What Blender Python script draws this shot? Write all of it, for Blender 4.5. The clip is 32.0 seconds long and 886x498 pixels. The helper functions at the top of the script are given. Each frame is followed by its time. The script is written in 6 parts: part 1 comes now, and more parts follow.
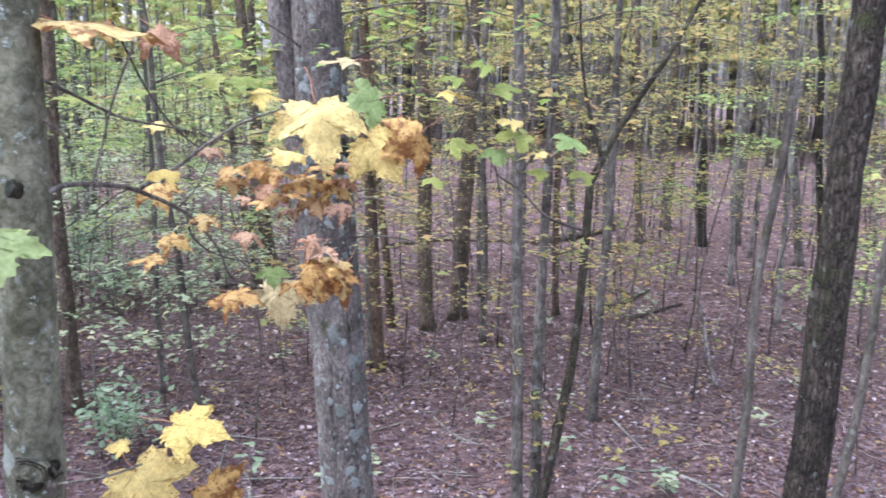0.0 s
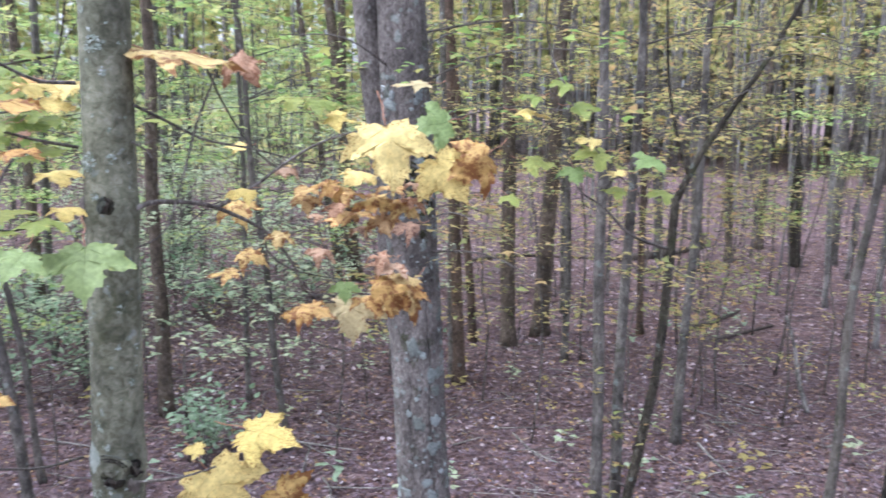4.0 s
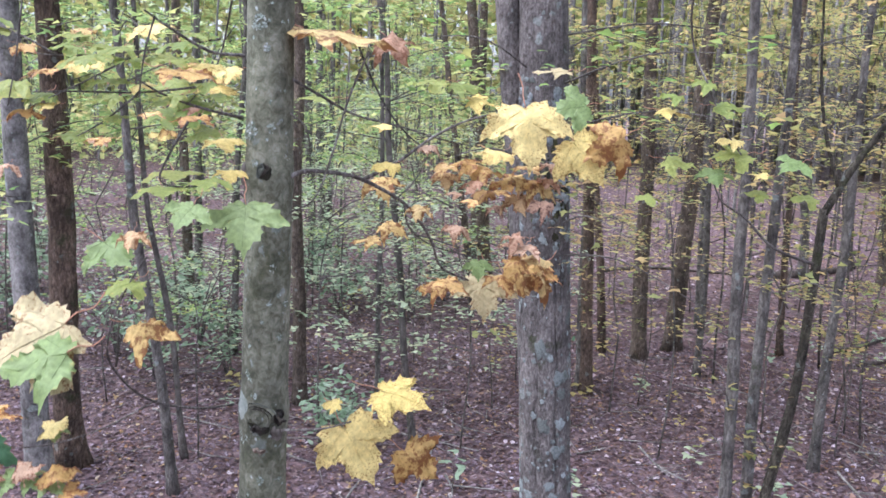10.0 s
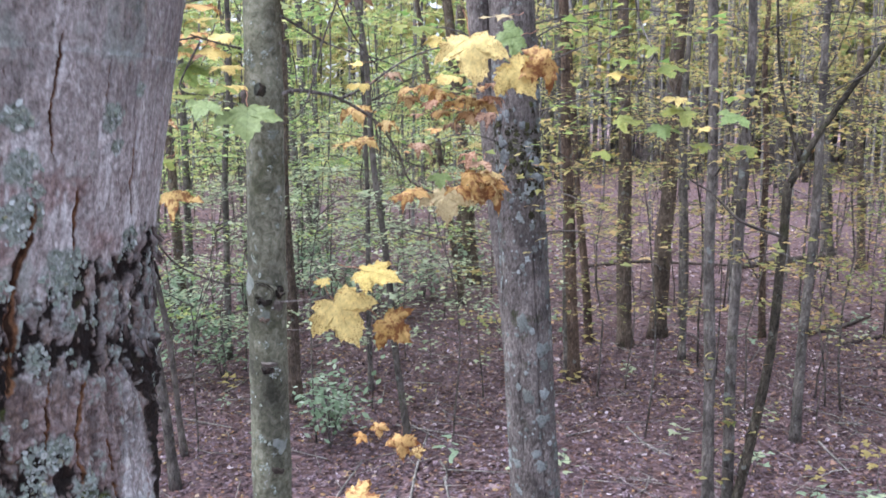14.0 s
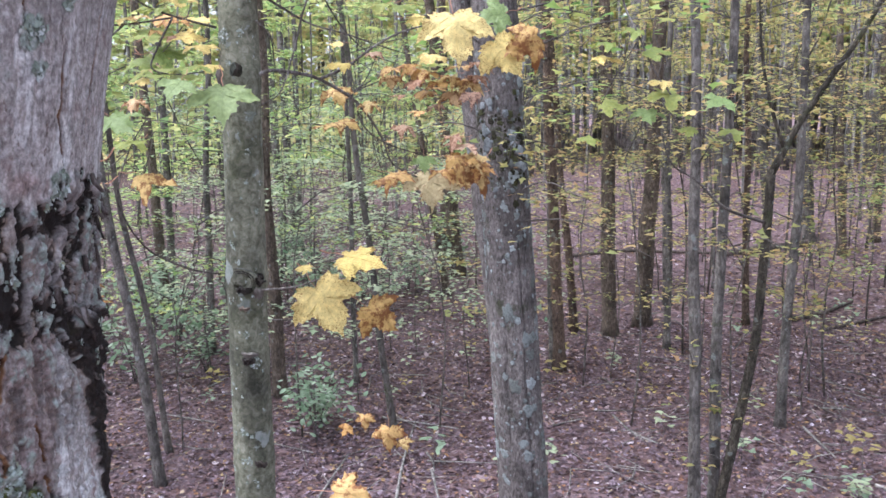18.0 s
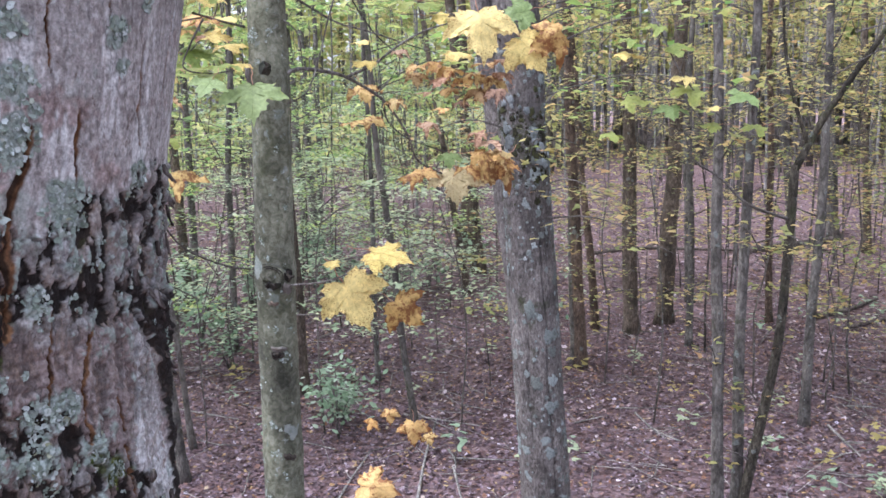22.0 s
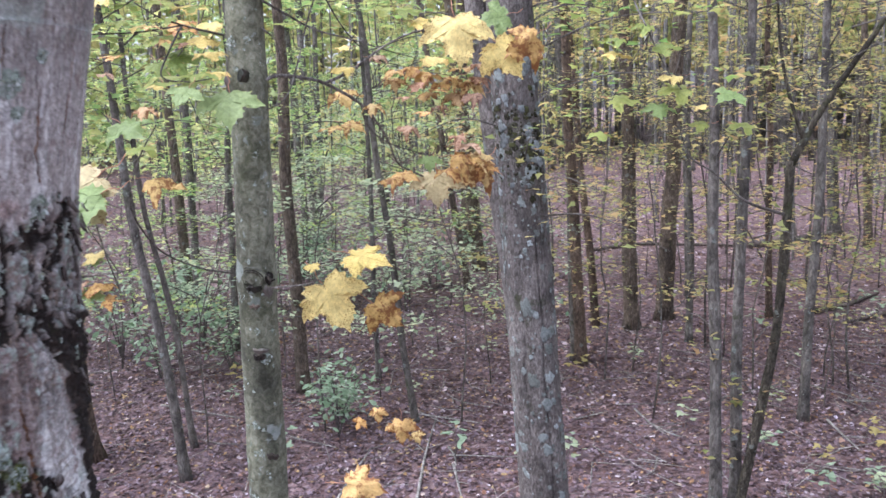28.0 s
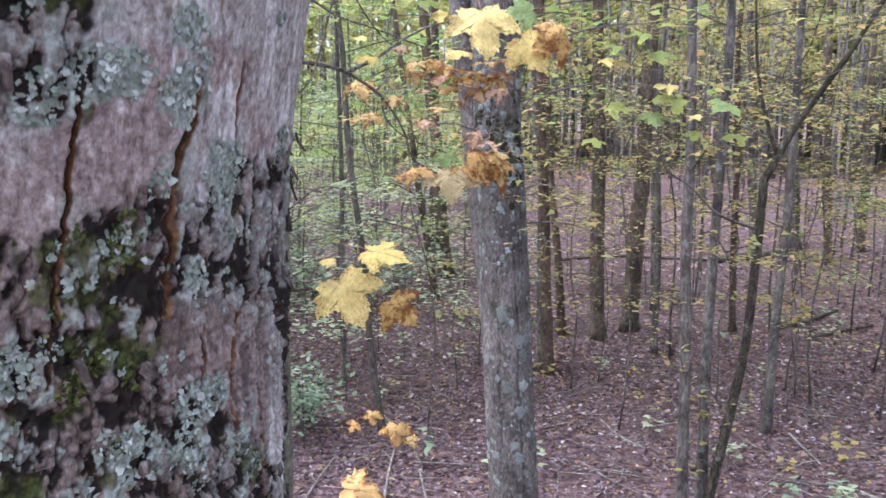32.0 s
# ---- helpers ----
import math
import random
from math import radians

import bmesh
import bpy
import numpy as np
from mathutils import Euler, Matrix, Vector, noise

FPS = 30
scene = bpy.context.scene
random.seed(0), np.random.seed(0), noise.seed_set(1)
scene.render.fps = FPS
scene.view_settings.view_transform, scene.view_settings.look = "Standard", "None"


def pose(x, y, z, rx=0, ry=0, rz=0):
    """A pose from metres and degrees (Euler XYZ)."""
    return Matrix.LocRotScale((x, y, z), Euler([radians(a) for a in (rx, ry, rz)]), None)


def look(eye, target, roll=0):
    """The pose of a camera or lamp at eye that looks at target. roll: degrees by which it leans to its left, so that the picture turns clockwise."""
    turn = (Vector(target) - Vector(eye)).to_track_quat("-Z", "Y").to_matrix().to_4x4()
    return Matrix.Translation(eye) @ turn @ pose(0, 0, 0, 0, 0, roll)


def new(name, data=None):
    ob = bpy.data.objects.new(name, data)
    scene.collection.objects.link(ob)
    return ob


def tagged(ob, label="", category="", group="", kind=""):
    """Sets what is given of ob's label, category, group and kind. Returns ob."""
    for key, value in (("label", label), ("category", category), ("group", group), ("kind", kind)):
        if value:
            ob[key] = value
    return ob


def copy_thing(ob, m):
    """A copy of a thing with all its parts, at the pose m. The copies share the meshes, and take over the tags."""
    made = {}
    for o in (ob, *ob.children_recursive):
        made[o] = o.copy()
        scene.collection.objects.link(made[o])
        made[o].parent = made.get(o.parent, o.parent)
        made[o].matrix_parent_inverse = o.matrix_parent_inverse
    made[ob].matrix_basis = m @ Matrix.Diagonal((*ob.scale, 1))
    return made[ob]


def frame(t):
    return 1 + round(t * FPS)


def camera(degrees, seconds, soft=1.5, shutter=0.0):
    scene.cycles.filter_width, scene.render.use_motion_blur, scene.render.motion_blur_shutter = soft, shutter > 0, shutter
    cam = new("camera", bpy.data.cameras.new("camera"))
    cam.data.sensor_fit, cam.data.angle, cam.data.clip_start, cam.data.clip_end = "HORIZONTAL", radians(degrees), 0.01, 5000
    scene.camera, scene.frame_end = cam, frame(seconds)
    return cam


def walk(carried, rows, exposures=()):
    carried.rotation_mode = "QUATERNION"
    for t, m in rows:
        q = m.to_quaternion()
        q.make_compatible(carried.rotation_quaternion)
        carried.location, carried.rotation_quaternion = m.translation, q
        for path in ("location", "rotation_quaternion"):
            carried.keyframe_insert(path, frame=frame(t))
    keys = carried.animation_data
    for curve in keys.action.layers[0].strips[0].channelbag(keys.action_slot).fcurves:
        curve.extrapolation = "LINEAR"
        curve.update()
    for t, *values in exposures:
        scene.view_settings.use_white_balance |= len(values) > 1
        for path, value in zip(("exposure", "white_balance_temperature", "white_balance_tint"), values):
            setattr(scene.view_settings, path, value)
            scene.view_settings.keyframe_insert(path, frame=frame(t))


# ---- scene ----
cam = camera(54.0, 32.0, 1.6, 0.5)
PATH = [
    (0, (-0.1510, 0.3473, 3.9006), (-0.2004, 2.3102, 3.5202), 1.36),
    (0.5, (-0.1525, 0.3462, 3.8994), (-0.2801, 2.3054, 3.5186), 1.49),
    (1, (-0.1563, 0.3520, 3.8978), (-0.2834, 2.3111, 3.5161), 1.56),
    (1.5, (-0.1550, 0.3543, 3.8994), (-0.3306, 2.3143, 3.5424), 2.04),
    (2, (-0.1533, 0.3556, 3.8999), (-0.3405, 2.3144, 3.5422), 3.04),
    (2.5, (-0.1470, 0.3584, 3.8982), (-0.2486, 2.3213, 3.5284), 3.75),
    (3, (-0.1425, 0.3589, 3.9019), (-0.1776, 2.3204, 3.5126), 4.58),
    (3.5, (-0.1248, 0.3331, 3.9231), (-0.2219, 2.2989, 3.5680), 3.16),
    (4, (-0.1189, 0.3163, 3.9140), (-0.3639, 2.2698, 3.5618), 1.34),
    (4.5, (-0.1274, 0.3312, 3.9041), (-0.5340, 2.2498, 3.5119), 1.13),
    (6.5, (-0.1551, 0.3395, 3.8793), (-0.7952, 2.1919, 3.4805), 0.12),
    (7, (-0.1604, 0.3315, 3.8764), (-0.8025, 2.1836, 3.4796), 0.24),
    (7.5, (-0.1616, 0.3383, 3.8678), (-0.8043, 2.1877, 3.4597), 0.33),
    (8, (-0.1617, 0.3321, 3.8651), (-0.7967, 2.1837, 3.4549), -0.37),
    (8.5, (-0.1665, 0.3356, 3.8710), (-0.8038, 2.1896, 3.4750), -0.57),
    (9, (-0.1530, 0.3414, 3.8706), (-0.7658, 2.2026, 3.4701), -0.56),
    (9.5, (-0.1348, 0.2997, 3.8951), (-0.7281, 2.1799, 3.5593), -0.96),
    (10, (-0.1107, 0.2643, 3.8744), (-0.6517, 2.1587, 3.5302), 2.36),
    (10.5, (-0.0883, 0.2370, 3.8523), (-0.6406, 2.1227, 3.4795), 2.59),
    (11, (-0.0647, 0.1942, 3.8445), (-0.6517, 2.0786, 3.5209), 0.98),
    (11.5, (-0.0476, 0.1468, 3.8341), (-0.6500, 2.0364, 3.5766), 0.48),
    (12, (-0.0258, 0.0961, 3.7975), (-0.6314, 1.9877, 3.5626), 0.44),
    (12.5, (-0.0089, 0.0396, 3.7662), (-0.6115, 1.9262, 3.4879), 0.99),
    (13, (0.0109, 0.0027, 3.7268), (-0.5809, 1.8805, 3.3750), 1.24),
    (13.5, (0.0245, -0.0216, 3.7142), (-0.5336, 1.8625, 3.3417), 0.72),
    (14, (0.0268, -0.0456, 3.7275), (-0.4923, 1.8594, 3.4089), 0.04),
    (14.5, (0.0326, -0.0505, 3.7342), (-0.4807, 1.8591, 3.4343), 0.07),
    (15, (0.0259, -0.0362, 3.7253), (-0.4800, 1.8735, 3.4136), -0.26),
    (15.5, (0.0108, -0.0198, 3.7181), (-0.5049, 1.8847, 3.3910), -0.61),
    (17.5, (-0.0013, 0.0052, 3.7034), (-0.5000, 1.9097, 3.3508), 0.41),
    (18, (0.0118, -0.0020, 3.7053), (-0.4707, 1.9095, 3.3689), -0.53),
    (18.5, (0.0078, -0.0035, 3.7002), (-0.4870, 1.9043, 3.3604), -0.92),
    (19, (-0.0002, -0.0036, 3.6998), (-0.5085, 1.8993, 3.3523), -0.67),
    (19.5, (0.0042, -0.0048, 3.7007), (-0.5083, 1.8970, 3.3534), -0.74),
    (20, (0.0077, -0.0092, 3.7015), (-0.5048, 1.8940, 3.3623), -0.98),
    (20.5, (0.0076, -0.0113, 3.7035), (-0.5090, 1.8906, 3.3633), -0.83),
    (21, (0.0082, -0.0189, 3.7058), (-0.5153, 1.8820, 3.3703), -0.83),
    (21.5, (0.0072, -0.0230, 3.7044), (-0.5221, 1.8759, 3.3669), -1.00),
    (22, (0.0065, -0.0216, 3.7040), (-0.5209, 1.8773, 3.3634), -0.89),
    (22.5, (0.0026, -0.0184, 3.7006), (-0.5277, 1.8795, 3.3588), -1.13),
    (23, (0.0020, -0.0171, 3.7009), (-0.5336, 1.8785, 3.3547), -1.15),
    (23.5, (-0.0004, -0.0175, 3.7016), (-0.5386, 1.8772, 3.3550), -1.03),
    (24, (0.0025, -0.0187, 3.7003), (-0.5363, 1.8756, 3.3521), -1.06),
    (24.5, (-0.0005, -0.0187, 3.6985), (-0.5400, 1.8752, 3.3492), -1.05),
    (25, (0.0052, -0.0183, 3.6983), (-0.5323, 1.8759, 3.3475), -0.93),
    (25.5, (0.0056, -0.0068, 3.6959), (-0.5193, 1.8887, 3.3335), -0.88),
    (27.5, (0.0304, -0.0026, 3.7098), (-0.5147, 1.8865, 3.3436), -1.07),
    (28, (0.0582, -0.0349, 3.7174), (-0.4752, 1.8612, 3.3704), -1.37),
    (28.5, (0.0435, -0.0523, 3.7231), (-0.4992, 1.8411, 3.3756), -0.57),
    (29, (0.0296, -0.0344, 3.7180), (-0.5094, 1.8602, 3.3714), 0.38),
    (29.5, (0.0167, 0.0017, 3.7074), (-0.4631, 1.9131, 3.3663), 0.63),
    (30, (0.0001, 0.0239, 3.7084), (-0.4215, 1.9514, 3.3814), 1.10),
    (30.5, (-0.0187, 0.0113, 3.7025), (-0.4356, 1.9408, 3.3812), 1.11),
    (31, (-0.0300, -0.0282, 3.7112), (-0.4544, 1.9070, 3.4375), 0.76),
    (31.5, (-0.0467, -0.0291, 3.7040), (-0.4684, 1.9010, 3.3930), 0.70),
    (32, (-0.0562, -0.0190, 3.6931), (-0.5060, 1.9014, 3.3619), 0.69),
]
EXPOSURES = [(0.0, 1.97, 5520, 16), (4.0, 1.88, 5480, 14), (10.5, 1.81, 5520, 17), (12.0, 1.72, 5600, 15), (13.0, 1.62, 5600, 15), (14.2, 1.83, 5650, 16), (32.0, 1.83, 5650, 16)]
walk(cam, [(t, look(eye, target, roll)) for t, eye, target, roll in PATH], EXPOSURES)

# ---- light ----
SUN_HEIGHT, SUN_TURN = radians(66), radians(250)
world = bpy.data.worlds.new("overcast_sky")
scene.world = world
world.use_nodes = True
wn = world.node_tree.nodes
sky = wn.new("ShaderNodeTexSky")
sky.sky_type, sky.sun_disc = "NISHITA", False
sky.sun_elevation, sky.sun_rotation = SUN_HEIGHT, SUN_TURN
sky.air_density, sky.dust_density, sky.ozone_density = 1.0, 4.0, 1.0
grey = wn.new("ShaderNodeHueSaturation")
grey.inputs["Saturation"].default_value = 0.35
world.node_tree.links.new(sky.outputs[0], grey.inputs["Color"])
world.node_tree.links.new(grey.outputs[0], wn["Background"].inputs[0])
wn["Background"].inputs[1].default_value = 0.15
sun = new("sun", bpy.data.lights.new("sun", "SUN"))
sun.data.energy, sun.data.angle, sun.data.color = 1.1, radians(70), (1.0, 0.97, 0.92)
sun.rotation_euler = (radians(90) - SUN_HEIGHT, 0, radians(180) - SUN_TURN)


# ---- materials ----
def material(name, rough=0.9):
    m = bpy.data.materials.new(name)
    m.use_nodes = True
    n, l = m.node_tree.nodes, m.node_tree.links
    b = n["Principled BSDF"]
    b.inputs["Roughness"].default_value = rough
    b.inputs["Specular IOR Level"].default_value = 0.25
    return m, n, l, b


def ramp(n, l, source, stops, smooth=True):
    r = n.new("ShaderNodeValToRGB")
    e = r.color_ramp.elements
    while len(e) < len(stops):
        e.new(0.5)
    for s, (p, c) in zip(e, stops):
        s.position, s.color = p, (*c, 1) if len(c) == 3 else c
    r.color_ramp.interpolation = "LINEAR" if smooth else "CONSTANT"
    l.new(source, r.inputs[0])
    return r.outputs[0]


def value(v):
    return (v, v, v)


def noise_tex(n, l, coord, scale, detail=4.0, rough=0.6, stretch=None, warp=0.0):
    t = n.new("ShaderNodeTexNoise")
    t.inputs["Scale"].default_value, t.inputs["Detail"].default_value, t.inputs["Roughness"].default_value = scale, detail, rough
    t.inputs["Distortion"].default_value = warp
    if stretch:
        mp = n.new("ShaderNodeMapping")
        mp.inputs["Scale"].default_value = stretch
        l.new(coord, mp.inputs[0])
        coord = mp.outputs[0]
    l.new(coord, t.inputs["Vector"])
    return t.outputs[0]


def cells(n, l, coord, scale, feature="F1", stretch=None):
    t = n.new("ShaderNodeTexVoronoi")
    t.feature = feature
    t.inputs["Scale"].default_value = scale
    if stretch:
        mp = n.new("ShaderNodeMapping")
        mp.inputs["Scale"].default_value = stretch
        l.new(coord, mp.inputs[0])
        coord = mp.outputs[0]
    l.new(coord, t.inputs["Vector"])
    return t


def mix(n, l, fac, a, b, blend="MIX"):
    t = n.new("ShaderNodeMix")
    t.data_type, t.blend_type = "RGBA", blend
    for slot, v in ((0, fac), (6, a), (7, b)):
        if isinstance(v, (int, float)):
            t.inputs[slot].default_value = v
        elif isinstance(v, tuple):
            t.inputs[slot].default_value = (*v, 1)
        else:
            l.new(v, t.inputs[slot])
    return t.outputs[2]


def bump(n, l, b, height, strength, distance):
    t = n.new("ShaderNodeBump")
    t.inputs["Strength"].default_value, t.inputs["Distance"].default_value = strength, distance
    l.new(height, t.inputs["Height"])
    l.new(t.outputs[0], b.inputs["Normal"])


def warped(n, l, coord, scale, amount):
    """Coordinates pushed about by a noise, so that patches get ragged outlines."""
    t = n.new("ShaderNodeTexNoise")
    t.inputs["Scale"].default_value, t.inputs["Detail"].default_value = scale, 3
    l.new(coord, t.inputs["Vector"])
    a = n.new("ShaderNodeVectorMath")
    a.operation = "MULTIPLY_ADD"
    l.new(t.outputs[1], a.inputs[0])
    a.inputs[1].default_value = (amount, amount, amount)
    l.new(coord, a.inputs[2])
    return a.outputs[0]


def bark(name, dark, mid, light, lichen=0.0, moss=0.0, furrow=1.0, spot=14.0, fine=1.0, grain=(1, 1, 0.42), band=None, mottle=1.0, patches=5.5, depth=0.012, plates=0.0):
    """Bark with upright furrows, plates with dark seams between them, pale lichen patches and moss."""
    m, n, l, b = material(name, 0.92)
    co = n.new("ShaderNodeTexCoord").outputs["Object"]
    info = n.new("ShaderNodeObjectInfo")
    shift = n.new("ShaderNodeVectorMath")
    shift.operation = "MULTIPLY_ADD"
    l.new(info.outputs["Random"], shift.inputs[0])
    shift.inputs[1].default_value = (13.0, 7.0, 31.0)
    l.new(co, shift.inputs[2])
    co = shift.outputs[0]
    streak = noise_tex(n, l, co, 34 * fine, 8, 0.72, grain, 0.6)
    blotch = noise_tex(n, l, co, patches, 6, 0.65, (1, 1, 0.7))
    col = ramp(n, l, streak, [(0.36, dark), (0.5, mid), (0.64, light)])
    tone = ramp(n, l, blotch, [(0.34, value(1 - 0.5 * mottle)), (0.5, value(0.95)), (0.66, value(1 + 0.35 * mottle))])
    col = mix(n, l, 1.0, col, tone, "MULTIPLY")
    wide = ramp(n, l, noise_tex(n, l, co, 1.6, 4, 0.6, (1, 1, 0.5)), [(0.34, value(0.78)), (0.66, value(1.22))])
    col = mix(n, l, 1.0, col, wide, "MULTIPLY")
    height = streak
    if plates:
        seam = cells(n, l, warped(n, l, warped(n, l, co, 14, 0.05), 60, 0.02), 30 * fine, "DISTANCE_TO_EDGE", (1, 1, 0.22)).outputs["Distance"]
        gap = ramp(n, l, seam, [(0.0, value(1 - plates)), (0.10, value(0.9)), (0.3, value(1.08))])
        col = mix(n, l, 1.0, col, gap, "MULTIPLY")
        height = mix(n, l, 0.5, streak, ramp(n, l, seam, [(0.0, value(0)), (0.22, value(1))]))
    wob = warped(n, l, warped(n, l, co, 16, 0.07), 70, 0.03)
    if lichen:
        pale = ramp(n, l, noise_tex(n, l, co, 60, 4), [(0.35, (0.15, 0.175, 0.155)), (0.65, (0.30, 0.33, 0.31))])
        for size, share in ((spot, 0.62 - 0.22 * lichen), (spot * 2.7, 0.78 - 0.2 * lichen)):
            v = cells(n, l, wob, size)
            reach = ramp(n, l, v.outputs["Color"], [(share, value(0)), (1.0, value(0.5))])
            gap = n.new("ShaderNodeMath")
            gap.operation = "SUBTRACT"
            l.new(reach, gap.inputs[0])
            l.new(v.outputs["Distance"], gap.inputs[1])
            col = mix(n, l, ramp(n, l, gap.outputs[0], [(0.0, value(0)), (0.05, value(0.3 + 0.6 * lichen))]), col, pale)
    if moss:
        g = ramp(n, l, noise_tex(n, l, wob, 4.5, 6, 0.7), [(0.64 - 0.14 * moss, value(0)), (0.74 - 0.1 * moss, value(0.9))])
        if band:
            up = n.new("ShaderNodeSeparateXYZ")
            l.new(n.new("ShaderNodeTexCoord").outputs["Object"], up.inputs[0])
            off = n.new("ShaderNodeMath")
            off.operation = "SUBTRACT"
            off.inputs[1].default_value = band[0]
            l.new(up.outputs[2], off.inputs[0])
            far = n.new("ShaderNodeMath")
            far.operation = "ABSOLUTE"
            l.new(off.outputs[0], far.inputs[0])
            belt = ramp(n, l, far.outputs[0], [(0.0, value(0.9)), (band[1], value(0))])
            ragged = ramp(n, l, noise_tex(n, l, wob, 24, 6, 0.75), [(0.51, value(0)), (0.56, value(1))])
            g = mix(n, l, 1.0, g, mix(n, l, 1.0, belt, ragged, "MULTIPLY"), "ADD")
        green = ramp(n, l, noise_tex(n, l, co, 90, 3), [(0.3, (0.016, 0.019, 0.009)), (0.7, (0.055, 0.062, 0.026))])
        col = mix(n, l, g, col, green)
    l.new(col, b.inputs["Base Color"])
    bump(n, l, b, height, 0.7 * furrow, depth)
    return m


BARK = {
    "grey": bark("grey_bark", (0.060, 0.052, 0.045), (0.124, 0.111, 0.098), (0.188, 0.172, 0.155), 0.5, 0.4, 0.8, 9, mottle=1.2, plates=0.3),
    "brown": bark("brown_bark", (0.060, 0.045, 0.033), (0.122, 0.094, 0.072), (0.19, 0.154, 0.125), 0.25, 0.4, 1.3, 9, plates=0.4, depth=0.016),
    "dark": bark("dark_furrowed_bark", (0.014, 0.011, 0.008), (0.042, 0.034, 0.027), (0.085, 0.071, 0.058), 0.2, 0.75, 1.6, 12, plates=0.7, depth=0.02),
    "olive": bark("olive_brown_bark", (0.024, 0.020, 0.014), (0.062, 0.053, 0.039), (0.112, 0.098, 0.076), 0.25, 0.7, 1.2, 12, plates=0.5, depth=0.014),
    "red": bark("reddish_bark", (0.056, 0.037, 0.027), (0.118, 0.082, 0.060), (0.18, 0.135, 0.105), 0.2, 0.45, 1.2, 9, plates=0.45, depth=0.016),
    "pale": bark("pale_grey_bark", (0.10, 0.09, 0.082), (0.172, 0.16, 0.15), (0.25, 0.236, 0.223), 0.6, 0.4, 0.7, 9, grain=(1, 1, 0.7), mottle=1.3),
    "thin": bark("sapling_bark", (0.050, 0.043, 0.036), (0.098, 0.086, 0.074), (0.15, 0.136, 0.12), 0.25, 0.55, 0.6, 14),
}
BARK_OLD = bark("lichen_spotted_bark", (0.062, 0.052, 0.046), (0.134, 0.117, 0.107), (0.208, 0.188, 0.176), 0.45, 0.4, 1.0, 10, 1.6, (1, 1, 0.5), (3.50, 0.24), plates=0.25)
BARK_MAPLE = bark("smooth_olive_bark", (0.066, 0.068, 0.044), (0.128, 0.130, 0.090), (0.198, 0.196, 0.152), 0.6, 0.7, 0.5, 22, 2.8, (1, 1, 0.95), None, 1.5, 8, 0.003)
BARK_TWIG = bark("twig_bark", (0.036, 0.03, 0.026), (0.088, 0.077, 0.068), (0.21, 0.195, 0.182), 0, 0, 0.3, 14, 4)
DEADWOOD = bark("dead_wood", (0.10, 0.09, 0.082), (0.2, 0.185, 0.17), (0.33, 0.31, 0.29), 0.2, 0.2, 0.8, 9)
LOGWOOD = bark("rotten_log_wood", (0.034, 0.026, 0.022), (0.085, 0.067, 0.058), (0.16, 0.13, 0.115), 0.2, 0.6, 1.0, 9)


def leafy(name, stops, through_light=0.35, grain=60.0, blotch=None, rough=0.6, island=True, blotch_size=45.0, blotch_at=0.56):
    """A leaf's two-sided skin: its own tone from leaf to leaf, blotches, and light coming through it."""
    m, n, l, b = material(name, rough)
    co = n.new("ShaderNodeTexCoord").outputs["Object"]
    pick = n.new("ShaderNodeNewGeometry").outputs["Random Per Island"] if island else n.new("ShaderNodeObjectInfo").outputs["Random"]
    col = ramp(n, l, pick, stops)
    g = ramp(n, l, noise_tex(n, l, co, grain, 4), [(0.3, value(0.72)), (0.7, value(1.22))])
    col = mix(n, l, 1.0, col, g, "MULTIPLY")
    if blotch:
        spots = noise_tex(n, l, co, blotch_size, 6, 0.72)
        if not island:
            rim = n.new("ShaderNodeAttribute")
            rim.attribute_name = "rim"
            more = n.new("ShaderNodeMath")
            more.operation = "MULTIPLY_ADD"
            more.inputs[1].default_value = 0.11
            l.new(rim.outputs["Fac"], more.inputs[0])
            l.new(spots, more.inputs[2])
            spots = more.outputs[0]
        f = ramp(n, l, spots, [(blotch_at, value(0)), (blotch_at + 0.07, value(0.92))])
        col = mix(n, l, f, col, blotch)
    l.new(col, b.inputs["Base Color"])
    t = n.new("ShaderNodeBsdfTranslucent")
    l.new(col, t.inputs[0])
    s = n.new("ShaderNodeMixShader")
    s.inputs[0].default_value = through_light
    l.new(b.outputs[0], s.inputs[1])
    l.new(t.outputs[0], s.inputs[2])
    l.new(s.outputs[0], n["Material Output"].inputs[0])
    return m


GREEN_LEAF = leafy("green_foliage", [(0.0, (0.171, 0.278, 0.092)), (0.3, (0.284, 0.411, 0.143)), (0.6, (0.431, 0.513, 0.183)), (0.85, (0.589, 0.579, 0.212)), (1.0, (0.431, 0.535, 0.274))], 0.5, 6)
GOLD_LEAF = leafy("yellow_foliage", [(0.0, (0.209, 0.265, 0.094)), (0.25, (0.349, 0.360, 0.137)), (0.6, (0.480, 0.410, 0.162)), (0.85, (0.523, 0.376, 0.171)), (1.0, (0.436, 0.265, 0.145))], 0.6, 6)
CANOPY = leafy("canopy_foliage", [(0.0, (0.230, 0.318, 0.091)), (0.4, (0.388, 0.442, 0.144)), (0.7, (0.545, 0.514, 0.185)), (1.0, (0.607, 0.473, 0.174))], 0.55, 3)
LIME_SPRAY = leafy("lime_foliage", [(0.0, (0.156, 0.276, 0.075)), (0.5, (0.276, 0.386, 0.108)), (1.0, (0.460, 0.442, 0.149))], 0.5, 10)
PALE_LEAF = leafy("pale_maple_foliage", [(0.0, (0.23, 0.31, 0.18)), (0.4, (0.36, 0.44, 0.27)), (0.75, (0.48, 0.54, 0.36)), (1.0, (0.56, 0.55, 0.30))], 0.45, 10, None, 0.45)
